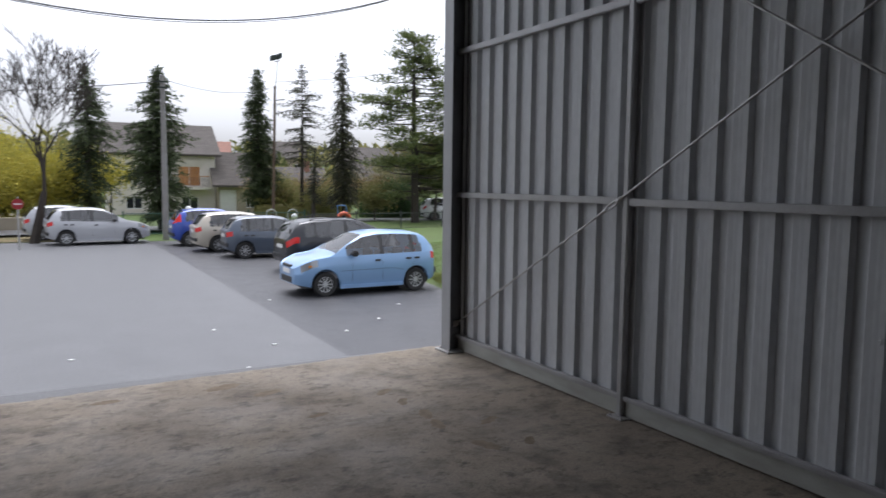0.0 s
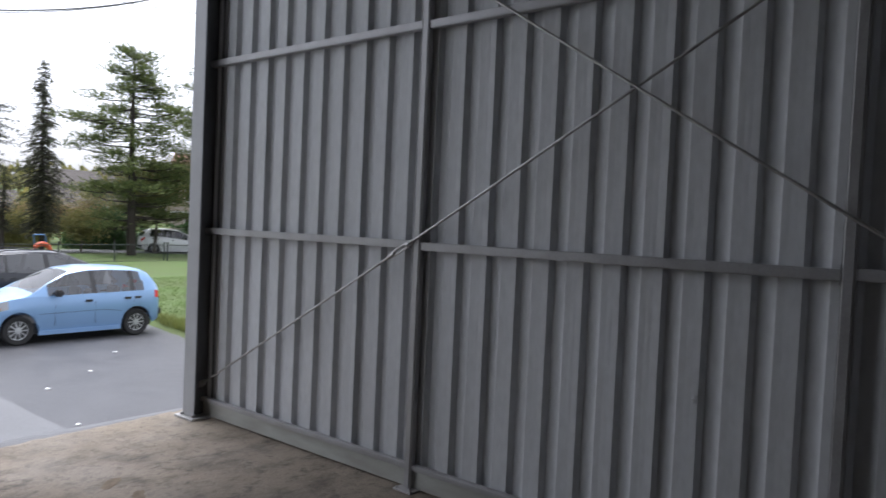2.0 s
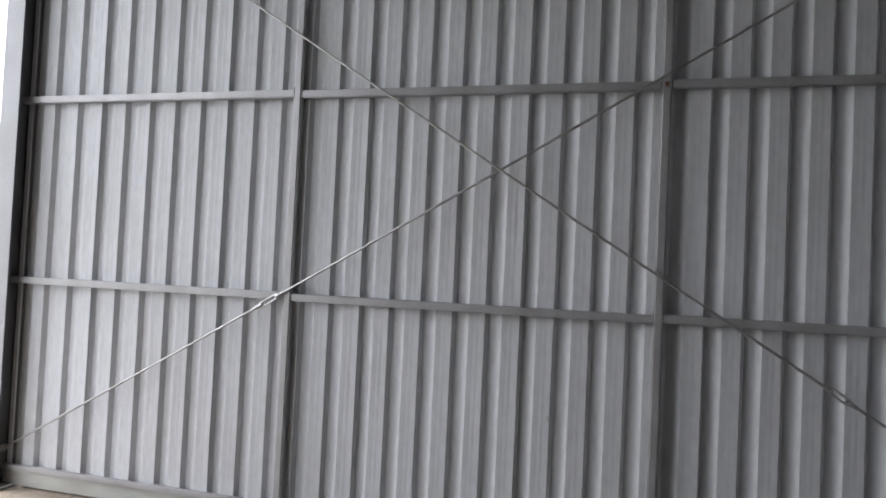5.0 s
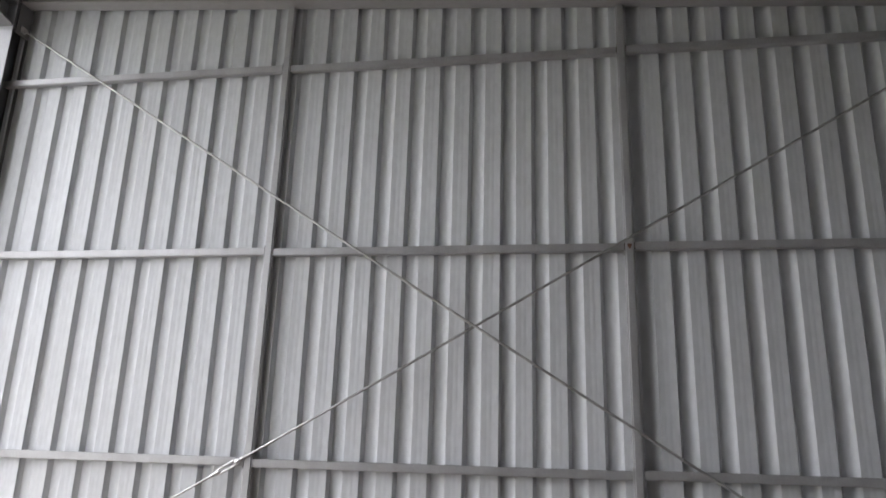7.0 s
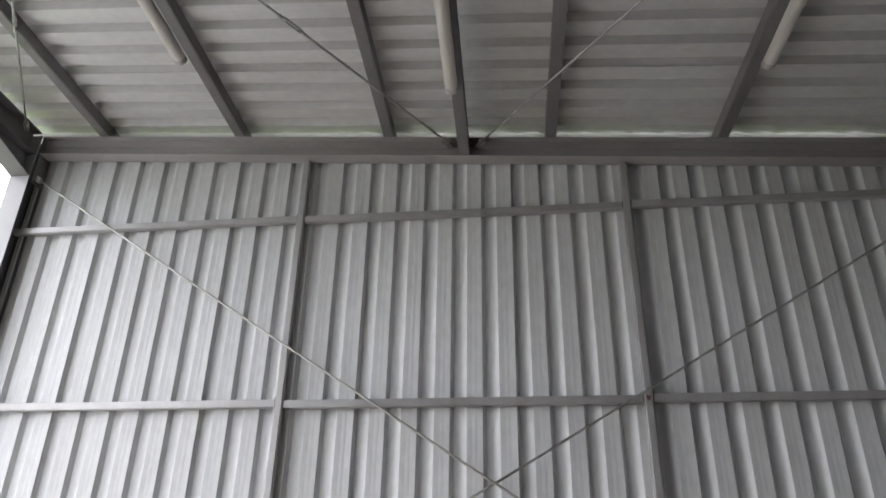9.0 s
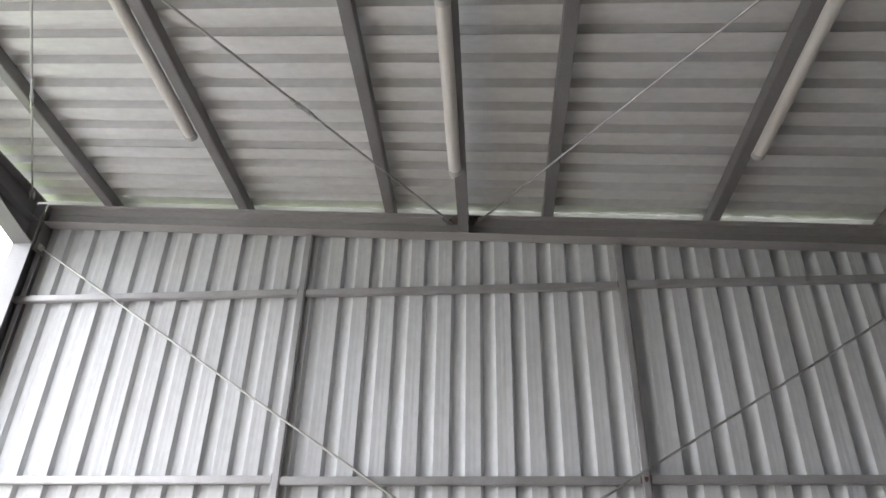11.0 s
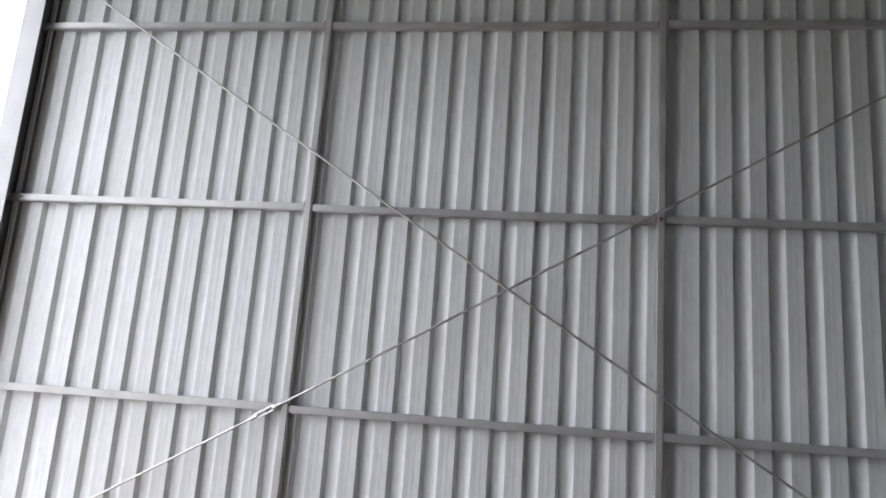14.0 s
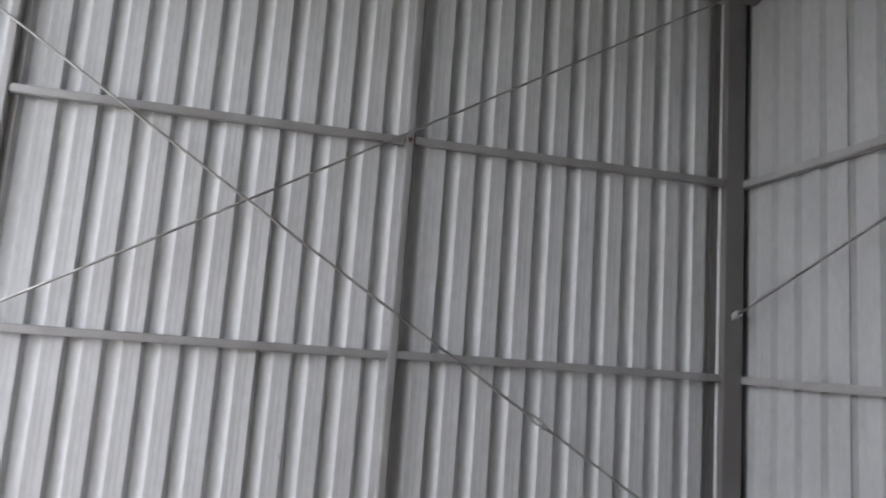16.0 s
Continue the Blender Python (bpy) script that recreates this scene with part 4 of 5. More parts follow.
car("silver_hatchback", "silver five-door hatchback parked across the end of the yard", CARSILVER, pose(-3.42, 29.5, LOT, 0, 0, 5), wheels=(0.66, 3.12), radius=0.30, half=0.83, **stretch(HATCH, 1.0, -0.01))
car("second_silver_hatchback", "silver hatchback half hidden behind the other silver car", CARSILVER, pose(-4.25, 32.3, LOT, 0, 0, 5), wheels=(0.66, 3.12), radius=0.30, half=0.83, **stretch(HATCH, 1.0, -0.01))
CARWHITE = paint("white_car_paint", (0.70, 0.71, 0.72))
car("white_estate", "white car standing on the road beyond the lawn fence", CARWHITE, pose(20.0, 41.6, LOT + 0.05, 0, 0, -18), wheels=(0.75, 3.4), radius=0.32, half=0.88, **stretch(HATCH, 1.10, 0.10))


# ---- trees ----
def clump(bm, p, d, size, rng, n=3, width=1.0):
    """A few crossing slivers of foliage round p, drawn out along d."""
    d = d.normalized()
    for _ in range(n):
        s = Vector((rng.gauss(0, 1), rng.gauss(0, 1), rng.gauss(0, 1)))
        s = (s - s.dot(d) * d).normalized() * size * width * rng.uniform(0.25, 0.45)
        tip = p + (d + Vector((rng.gauss(0, 0.35), rng.gauss(0, 0.35), rng.gauss(0, 0.25)))) * size * rng.uniform(0.7, 1.2)
        a, b, e = bm.verts.new(p - s * 0.6), bm.verts.new(p + s * 0.6), bm.verts.new(tip + s * 0.35)
        f = bm.verts.new(tip - s * 0.35)
        bm.faces.new((a, b, e, f))


def conifer(name, label, x, y, z, height, spread, seed, mat, bare=0.12, density=1.0, droop=-0.35, layer=0.32, ragged=0.35, shape=0.8, size=0.34, trunk_r=0.16, lean=0.0, fill=1.0):
    rng = random.Random(seed)
    t = thing(name, label, "tree", pose(x, y, z), "conifers")
    trunk, crown = bmesh.new(), bmesh.new()
    axis = [Vector((lean * height * s * s + 0.05 * math.sin(5 * s + seed), 0.05 * math.cos(4 * s + seed), height * s)) for s in [i / 9 for i in range(10)]]
    tube(trunk, axis, [trunk_r * (1 - 0.93 * i / 9) for i in range(10)], 7)

    def on(s):
        k = min(8, int(s * 9))
        return axis[k].lerp(axis[k + 1], s * 9 - k)

    size, layer = size * 0.42, layer * 0.66
    h = height * bare
    while h < height * 0.985:
        s = h / height
        rel = (s - bare) / (1 - bare)
        r = spread * min(1.0, (1 - rel) / min(1.0, shape + 0.08)) ** 0.9 * min(1.0, 0.45 + rel * 3.5) + 0.07
        for _ in range(max(4, int(8 * density))):
            if rng.random() > density and rng.random() < 0.35:
                continue
            a = rng.uniform(0, 2 * math.pi)
            lump = 0.5 + 0.9 * noise.noise((math.cos(a) * 1.3 + seed, math.sin(a) * 1.3, h * 0.75)) + 0.5 * noise.noise((a * 2, seed, h * 2.2))
            reach = r * rng.uniform(1 - ragged, 1.06) * max(0.25, min(1.4, 0.30 + 1.45 * lump))
            d = Vector((math.cos(a), math.sin(a), droop + 0.35 * rel))
            p0 = on(s)
            tipz = p0 + d * reach
            tube(trunk, (p0, p0.lerp(tipz, 0.5) + Vector((0, 0, 0.05 * reach)), tipz), (0.028 + 0.02 * (1 - rel), 0.018, 0.006), 4, caps=False)
            m = max(3, int(fill * reach / (size * 0.34)))
            for i in range(m):
                f = (i + rng.uniform(0.3, 1.0)) / m
                if f < 0.12 and reach > 0.6:
                    continue
                q = p0.lerp(tipz, f) + Vector((rng.gauss(0, 0.10), rng.gauss(0, 0.10), 0.05 * reach * (1 - abs(2 * f - 1)) + rng.gauss(-0.04, 0.08)))
                clump(crown, q, d + Vector((rng.gauss(0, 0.5), rng.gauss(0, 0.5), -0.35)), size * rng.uniform(0.8, 1.3), rng, 4, 0.55)
        h += layer * rng.uniform(0.7, 1.3)
    for i in range(6):
        clump(crown, on(0.96 + 0.005 * i), Vector((0, 0, 1)), size * 0.7, rng, 2)
    part("trunk", trunk, BARK, t)
    part("crown", crown, mat, t)
    return t


GZ = LOT
conifer("spruce_tree", "dark dense spruce beside the yard fence", 1.85, 36.2, GZ, 8.55, 1.36, 3, SPRUCE, bare=0.10, density=1.9, shape=0.36, size=0.36, ragged=0.5)
conifer("spruce_tree", "tall ragged dark conifer behind the silver cars", -1.2, 40.7, GZ, 8.95, 1.3, 5, SPRUCE, bare=0.12, density=1.3, shape=0.35, size=0.36, ragged=0.6, droop=-0.6)
conifer("spruce_tree", "slim dense dark spruce by the wooden pole", 10.0, 47.4, GZ, 10.65, 1.18, 8, SPRUCE, bare=0.08, density=2.0, shape=0.55, size=0.34, ragged=0.4)
conifer("thin_conifer", "sparse conifer with a bare lower trunk", 12.9, 46.6, GZ, 11.05, 1.5, 11, LARCH, bare=0.36, density=0.75, shape=0.4, size=0.30, ragged=0.6, droop=-0.25, layer=0.42, fill=0.85)
conifer("thin_conifer", "slim half-bare conifer with drooping boughs", 14.3, 42.2, GZ, 11.40, 1.75, 14, LARCH, bare=0.13, density=1.5, shape=0.85, size=0.33, ragged=0.55, droop=-0.55, layer=0.36, fill=0.7)
conifer("young_conifer", "thin young conifer between the taller ones", 12.5, 42.9, GZ, 4.95, 0.6, 17, LARCH, bare=0.3, density=0.8, size=0.28, ragged=0.6)


def pine(name, label, x, y, z, height, spread, seed, mat, bare=0.2, pads=70):
    """Boughs in level tiers, each carrying flat pads of needles."""
    rng = random.Random(seed)
    t = thing(name, label, "tree", pose(x, y, z), "conifers")
    trunk, crown = bmesh.new(), bmesh.new()
    axis = [Vector((0.12 * math.sin(3 * s + seed), 0.1 * math.cos(2.5 * s), height * s)) for s in [i / 9 for i in range(10)]]
    tube(trunk, axis, [0.30 * (1 - 0.9 * i / 9) for i in range(10)], 8)
    for i in range(pads):
        tier = (i * 24) // pads
        s = bare + (0.98 - bare) * ((tier + 0.5 + rng.gauss(0, 0.4)) / 24)
        s = max(bare, min(0.985, s))
        k = min(8, int(s * 9))
        p0 = axis[k].lerp(axis[k + 1], s * 9 - k)
        rel = (s - bare) / (1 - bare)
        r = spread * (0.5 + 0.6 * math.sin(math.pi * min(1, rel * 1.0 + 0.12))) * (1.05 - rel ** 5 * 0.55) * rng.uniform(0.4, 1.0) * (0.75 + 0.5 * noise.noise((tier * 1.7, seed, 0)) + 0.15 * (tier % 2))
        a = rng.uniform(0, 2 * math.pi)
        d = Vector((math.cos(a), math.sin(a), rng.uniform(-0.15, 0.22)))
        tip = p0 + d * r
        tube(trunk, (p0, p0.lerp(tip, 0.55) - Vector((0, 0, 0.05 * r)), tip), (0.06 * (1.15 - rel), 0.035, 0.01), 5, caps=False)
        for j in range(int(40 + 110 * r / spread)):
            f = rng.uniform(0.48, 1.06)
            q = p0.lerp(tip, f) + Vector((rng.gauss(0, 0.30), rng.gauss(0, 0.30), rng.gauss(0.10, 0.14)))
            clump(crown, q, d * 0.7 + Vector((rng.gauss(0, 0.7), rng.gauss(0, 0.7), 0.45)), 0.17 * rng.uniform(0.7, 1.4), rng, 4, 0.5)
    part("trunk", trunk, BARK, t)
    part("crown", crown, mat, t)
    return t


pine("pine_tree", "big spreading pine with level boughs on the lawn", 17.8, 38.4, GZ, 12.30, 4.1, 21, PINE, bare=0.12, pads=118)
pine("pine_tree", "second pine with long level boughs behind the lawn", 23.6, 38.6, GZ, 14.30, 4.1, 23, PINE, bare=0.16, pads=118)


def branching(bm, p, d, length, r, depth, rng, ends, spread=0.5, lift=0.15, twigs=None):
    pts, rad = [p], [r]
    for i in range(3):
        d = (d + Vector((rng.gauss(0, 0.10), rng.gauss(0, 0.10), rng.gauss(lift * 0.4, 0.05)))).normalized()
        pts.append(pts[-1] + d * length / 3)
        rad.append(max(0.0095, r * (1 - 0.13 * (i + 1))))
    tube(bm if r > 0.07 or twigs is None else twigs, pts, rad, 6 if r > 0.04 else 4, caps=False)
    if depth == 0:
        ends.append((pts[-1], d))
        return
    for i in range(rng.choice((2, 3, 3)) if depth > 1 else 3):
        k = Vector((rng.gauss(0, spread), rng.gauss(0, spread), rng.uniform(0.0, lift * 2)))
        branching(bm, pts[rng.choice((2, 3, 3))], (d + k).normalized(), length * rng.uniform(0.62, 0.85), rad[-1] * 0.66, depth - 1, rng, ends, spread, lift, twigs)


def broadleaf(name, label, x, y, z, trunk_h, r, seed, depth, bark, leaf, leaves=0, leaf_size=0.16, cloud=0.6, group="broadleaf trees", spread=0.5, first=None):
    rng = random.Random(seed)
    t = thing(name, label, "tree", pose(x, y, z), group)
    trunk, ends = bmesh.new(), []
    twigs = bmesh.new()
    branching(trunk, Vector((0, 0, -0.1)), Vector((rng.gauss(0, 0.04), 0, 1)), trunk_h, r, depth, rng, ends, spread, twigs=twigs)
    part("trunk", trunk, bark, t)
    part("branches", twigs, bark, t)
    if leaves:
        crown = bmesh.new()
        for _ in range(leaves):
            p, d = rng.choice(ends)
            q = p + Vector((rng.gauss(0, cloud), rng.gauss(0, cloud), rng.gauss(-0.1, cloud * 0.8)))
            clump(crown, q, Vector((rng.gauss(0, 1), rng.gauss(0, 1), rng.gauss(-0.2, 0.8))), leaf_size * rng.uniform(0.7, 1.4), rng, 2)
        part("crown", crown, leaf, t)
    return t


broadleaf("bare_tree", "large leafless tree with a forked trunk by the road", -3.85, 30.5, GZ, 2.3, 0.23, 36, 7, BARK, None, spread=0.45)
broadleaf("autumn_tree", "yellow-leaved autumn tree behind the bare tree", -5.6, 38, GZ, 1.6, 0.14, 33, 3, GREYBARK, YELLOW, 9000, 0.11, 0.75)
broadleaf("autumn_tree", "yellow-green autumn tree beside the road", -8.6, 40, GZ, 1.8, 0.15, 35, 3, GREYBARK, YELLOW, 10000, 0.11, 0.85)
broadleaf("autumn_tree", "yellow-leaved shrubby tree in front of the house", -2.3, 45, GZ, 1.3, 0.12, 37, 3, GREYBARK, YELLOW, 6000, 0.11, 0.65)
broadleaf("autumn_tree", "small yellow tree near the pale house", 0.4, 48, GZ, 1.5, 0.12, 39, 3, GREYBARK, YELLOW, 3500, 0.11, 0.6)
broadleaf("autumn_tree", "yellow autumn tree at the edge of the road", -11.5, 37, GZ, 1.7, 0.15, 53, 3, GREYBARK, YELLOW, 10000, 0.11, 0.85)
broadleaf("autumn_tree", "golden autumn tree behind the low wall", -7.0, 44, GZ, 2.0, 0.15, 55, 3, GREYBARK, YELLOW, 9000, 0.12, 0.9)
broadleaf("autumn_tree", "yellow-green leafy tree beside the big pine", 20.4, 40.4, GZ, 1.9, 0.13, 57, 3, GREYBARK, OLIVE, 9000, 0.12, 0.85)
broadleaf("fruit_tree", "half-bare fruit tree in the gardens behind", 21.2, 50.3, GZ, 1.9, 0.13, 41, 4, GREYBARK, OLIVE, 1500, 0.11, 0.5)
broadleaf("garden_shrub", "olive-brown autumn shrub behind the fence", 16.3, 41.5, GZ, 0.9, 0.07, 43, 3, GREYBARK, OLIVE, 5000, 0.10, 0.5)
broadleaf("garden_shrub", "olive-green shrub under the tall conifers", 13.4, 45.4, GZ, 0.8, 0.07, 45, 3, GREYBARK, OLIVE, 4500, 0.10, 0.5)
broadleaf("garden_shrub", "yellowish shrub by the garden wall", 11.2, 49.5, GZ, 1.2, 0.08, 47, 3, GREYBARK, OLIVE, 4500, 0.10, 0.55)
broadleaf("garden_shrub", "dense green shrub under the pine", 19.8, 44.5, GZ, 0.9, 0.08, 49, 3, GREYBARK, HEDGE, 5000, 0.10, 0.6)


BROWNLEAF = leafy("brown_leaves", (0.33, 0.22, 0.11), (0.19, 0.15, 0.07))
rngs = random.Random(31)
for k in range(14):
    x, y = 11.6 + 1.0 * k + rngs.uniform(-0.4, 0.4), rngs.uniform(49, 62)
    broadleaf("garden_shrub", ("brownish autumn shrub in the gardens behind", "olive-green shrub in the gardens behind")[k % 2], x, y, GZ, rngs.uniform(0.7, 1.3), 0.07, 90 + k, 3, GREYBARK, (BROWNLEAF, OLIVE)[k % 2], 3200, 0.11, 0.6)


def hedge(x, y, w, h, seed, label):
    rng = random.Random(seed)
    bm = bmesh.new()
    for _ in range(500):
        a, f = rng.uniform(0, 2 * math.pi), rng.random()
        rr = w * (0.75 + 0.25 * math.sin(3.1 * f)) * (1 - 0.75 * f ** 3)
        clump(bm, Vector((math.cos(a) * rr, math.sin(a) * rr, h * f)), Vector((math.cos(a), math.sin(a), 0.8)), 0.2, rng, 2)
    tube(bm, ((0, 0, 0), (0, 0, h * 0.8)), w * 0.7, 10)
    solid("clipped_shrub", bm, HEDGE, label, "shrub", m=pose(x, y, GZ), group="clipped shrubs")


def hedge_row(a, b, w, h, seed, mat, label):
    """A trimmed hedge with an uneven leafy skin, from a to b."""
    rng = random.Random(seed)
    bm = bmesh.new()
    a, b = Vector((*a, GZ)), Vector((*b, GZ))
    d, side_ = (b - a).normalized(), Vector((-(b - a).y, (b - a).x, 0)).normalized()
    L = (b - a).length
    n = int(L / 0.5)
    prev = None
    for i in range(n + 1):
        k = 0.85 + 0.2 * rng.random()
        o = a + d * (L * i / n)
        cur = [bm.verts.new(o + side_ * (u * w * 0.42 * k) + Vector((0, 0, v * h * 0.9 * k))) for u, v in ((-1, -0.1), (-1, 0.8), (-0.4, 1), (0.4, 1), (1, 0.8), (1, -0.1))]
        if prev:
            for j in range(5):
                bm.faces.new((prev[j], cur[j], cur[j + 1], prev[j + 1]))
        prev = cur
    for _ in range(int(L * 95)):
        u, f = rng.uniform(-1, 1), rng.random()
        lump = 0.88 + 0.16 * math.sin(1.7 * f * L) + 0.10 * math.sin(4.3 * f * L + 1)
        v = rng.uniform(0.0, 1.0) if abs(u) > 0.7 else 1.0
        clump(bm, a + d * (L * f) + side_ * (u * w * 0.5) + Vector((0, 0, v * h * lump)), side_ * u + Vector((0, 0, 0.6)), 0.2, rng, 2)
    solid("hedge", bm, mat, label, "hedge", group="hedges")


hedge_row((9.5, 46.6), (16.5, 46.8), 0.9, 1.25, 3, OLIVE, "low olive hedge along the gardens behind the road")
hedge_row((17.0, 45.6), (24.0, 44.6), 0.9, 1.5, 4, HEDGE, "dark green hedge along the road behind the pines")
hedge_row((24.6, 46.5), (34.0, 43.0), 1.0, 1.7, 5, HEDGE, "dark green hedge before the pinkish house")
for x, y in ((24.4, 42.6), (26.0, 42.9), (27.4, 42.2)):
    hedge(x, y, 0.62, 2.1, int(x * 10), "clipped dark green evergreen shrub before the pink house")


# ---- houses ----
def house(name, label, m, w, d, h, ridge, wall_mat, roof_mat, openings, over=0.45, balcony=None, storeys=(), chimney=None, courses=False):
    """Front wall along x at y = 0, depth towards +y; openings: x, z, width, height, filling."""
    t = thing(name, label, "house", m, "houses")
    xs = sorted({0.0, w} | {v for o in openings for v in (o[0], o[0] + o[2])})
    zs_ = sorted({-0.3, h} | {v for o in openings for v in (o[1], o[1] + o[3])})
    bm = bmesh.new()

    def open_at(x, z):
        return any(o[0] < x < o[0] + o[2] and o[1] < z < o[1] + o[3] for o in openings)

    for x0, x1 in zip(xs, xs[1:]):
        for z0, z1 in zip(zs_, zs_[1:]):
            if not open_at(0.5 * (x0 + x1), 0.5 * (z0 + z1)):
                box(bm, x0, x1, 0, 0.25, z0, z1)
    bmesh.ops.remove_doubles(bm, verts=bm.verts[:], dist=0.0005)
    part("wall", bm, wall_mat, t)
    for x0 in (0.0, w - 0.25):
        bm = bmesh.new()
        extrude(bm, ((0.252, -0.3), (d, -0.3), (d, h), (d / 2, ridge - 0.1), (0.252, h)), lambda p, x0=x0: (x0, p[0], p[1]), lambda p, x0=x0: (x0 + 0.25, p[0], p[1]))
        part("gable_wall", bm, wall_mat, t)
    bm = bmesh.new()
    box(bm, 0.25, w - 0.25, d - 0.25, d, -0.3, h)
    part("rear_wall", bm, wall_mat, t)
    k = (ridge - h) / (d / 2)
    for s in (0, 1):
        bm = bmesh.new()
        e = -over
        o = ((e, h + k * e), (d / 2, ridge), (d / 2, ridge + 0.16), (e, h + k * e + 0.16))
        f = (lambda p: p[0]) if s == 0 else (lambda p: d - p[0])
        extrude(bm, o, lambda p: (-over, f(p), p[1] + 0.012), lambda p: (w + over, f(p), p[1] + 0.012))
        part("roof", bm, roof_mat, t)
        # rows of tiles
        rows_ = max(4, int(math.hypot(d / 2 + over, ridge - h) / 0.55))
        for r in range(rows_ if courses else 0):
            bm = bmesh.new()
            a = e + (d / 2 - e) * r / rows_
            b = e + (d / 2 - e) * (r + 1.02) / rows_
            o2 = ((a, h + k * a + 0.185), (a, h + k * a + 0.235), (b, h + k * b + 0.19))
            extrude(bm, o2, lambda p: (-over - 0.02, f(p), p[1]), lambda p: (w + over + 0.02, f(p), p[1]))
            part("tile_course", bm, roof_mat, t)
    for ox, oz, ow, oh, fill in openings:
        bm = bmesh.new()
        fr = 0.07
        for a in ((ox, ox + fr, oz, oz + oh), (ox + ow - fr, ox + ow, oz, oz + oh), (ox + fr, ox + ow - fr, oz, oz + fr), (ox + fr, ox + ow - fr, oz + oh - fr, oz + oh), (ox + ow / 2 - 0.03, ox + ow / 2 + 0.03, oz + fr, oz + oh - fr)):
            box(bm, a[0], a[1], 0.10, 0.17, a[2], a[3])
        wnd = part("window", bm, WHITEPAINT, t)
        bm = bmesh.new()
        if fill == "shutter":
            nsl = max(4, int(oh / 0.12))
            for s in range(nsl):
                z0 = oz + fr + (oh - 2 * fr) * s / nsl
                box(bm, ox + fr, ox + ow - fr, 0.115, 0.15, z0 + 0.006, z0 + (oh - 2 * fr) / nsl - 0.006)
            part("shutter", bm, SHUTTER, wnd, "closed wooden roller shutter")
        elif fill == "door":
            box(bm, ox + fr, ox + ow - fr, 0.12, 0.16, oz + fr, oz + oh - fr)
            part("leaf", bm, WHITEPAINT, wnd)
        else:
            box(bm, ox + fr, ox + ow - fr, 0.13, 0.14, oz + fr, oz + oh - fr)
            part("pane", bm, WINDOWDARK, wnd)
    if balcony:
        x0, x1, zb = balcony
        bm = bmesh.new()
        box(bm, x0, x1, -1.1, -0.002, zb - 0.16, zb)
        bal = part("balcony", bm, wall_mat, t)
        n = int((x1 - x0) / 0.16)
        for i in range(n + 1):
            bm = bmesh.new()
            xx = x0 + 0.03 + (x1 - x0 - 0.06) * i / n
            box(bm, xx - 0.014, xx + 0.014, -1.09, -1.062, zb + 0.0, zb + 0.86)
            part("rail_bar", bm, DARKFENCE, bal)
        bm = bmesh.new()
        box(bm, x0, x1, -1.10, -1.04, zb + 0.86, zb + 0.92)
        part("hand_rail", bm, SHUTTER, bal)
    for sz in storeys:
        bm = bmesh.new()
        box(bm, -0.03, w + 0.03, -0.04, -0.003, sz, sz + 0.12)
        part("string_course", bm, WHITEPAINT, t)
    if chimney:
        bm = bmesh.new()
        zz = ridge - 0.8
        box(bm, chimney - 0.25, chimney + 0.25, d / 2 - 0.9, d / 2 - 0.4, zz, ridge + 0.8)
        part("chimney", bm, REDTILE, t)
    return t


house("balcony_house", "pale plastered house with a grey tiled roof and a wooden balcony", pose(0.9, 57.2, LOT, 0, 0, -3), 8.0, 8.5, 4.85, 7.2, PLASTER, GREYTILE,
      ((5.15, 2.2, 1.75, 1.65, "shutter"), (5.4, 0.15, 1.3, 1.2, "pane"), (1.2, 2.4, 1.2, 1.1, "pane"), (1.3, 0.4, 1.2, 1.0, "pane")), balcony=(4.7, 7.4, 2.12), courses=False)
house("low_annex", "low grey-roofed outbuilding with a white door", pose(8.85, 55.6, LOT, 0, 0, -4), 3.3, 5.5, 2.55, 4.9, OCHRE, GREYTILE, ((0.15, 0.0, 1.3, 1.95, "door"), (2.2, 0.5, 0.7, 0.8, "pane")))
house("garden_house", "ochre house half hidden behind the conifers", pose(14.6, 66, LOT, 0, 0, -6), 7.0, 6, 2.4, 4.0, OCHRE, GREYTILE, ((1.2, 0.8, 1.1, 1.2, "pane"), (4.2, 0.8, 1.1, 1.2, "pane"), (6.2, 0.8, 1.0, 1.2, "pane")), chimney=5.5)
house("grey_roofed_house", "house with a dark tiled roof beyond the gardens", pose(25.5, 70, LOT, 0, 0, -20), 8.0, 7, 3.0, 5.4, PLASTER, GREYTILE, ((1.2, 1.0, 1.1, 1.2, "pane"), (4.2, 1.0, 1.1, 1.2, "pane")))
house("pink_house", "two-storey pinkish house with a red tiled roof behind the pines", pose(26.0, 48.4, LOT, 0, 0, -38), 11, 9, 5.0, 7.5, PINKPLASTER, REDTILE,
      ((1.0, 1.0, 1.3, 1.3, "pane"), (4.2, 0.9, 1.3, 1.4, "pane"), (7.6, 0.9, 1.4, 1.4, "pane"), (1.0, 3.6, 1.3, 1.3, "pane"), (4.2, 3.6, 1.3, 1.3, "pane"), (7.6, 3.6, 1.4, 1.3, "pane")), storeys=(2.75,))
rngh = random.Random(77)
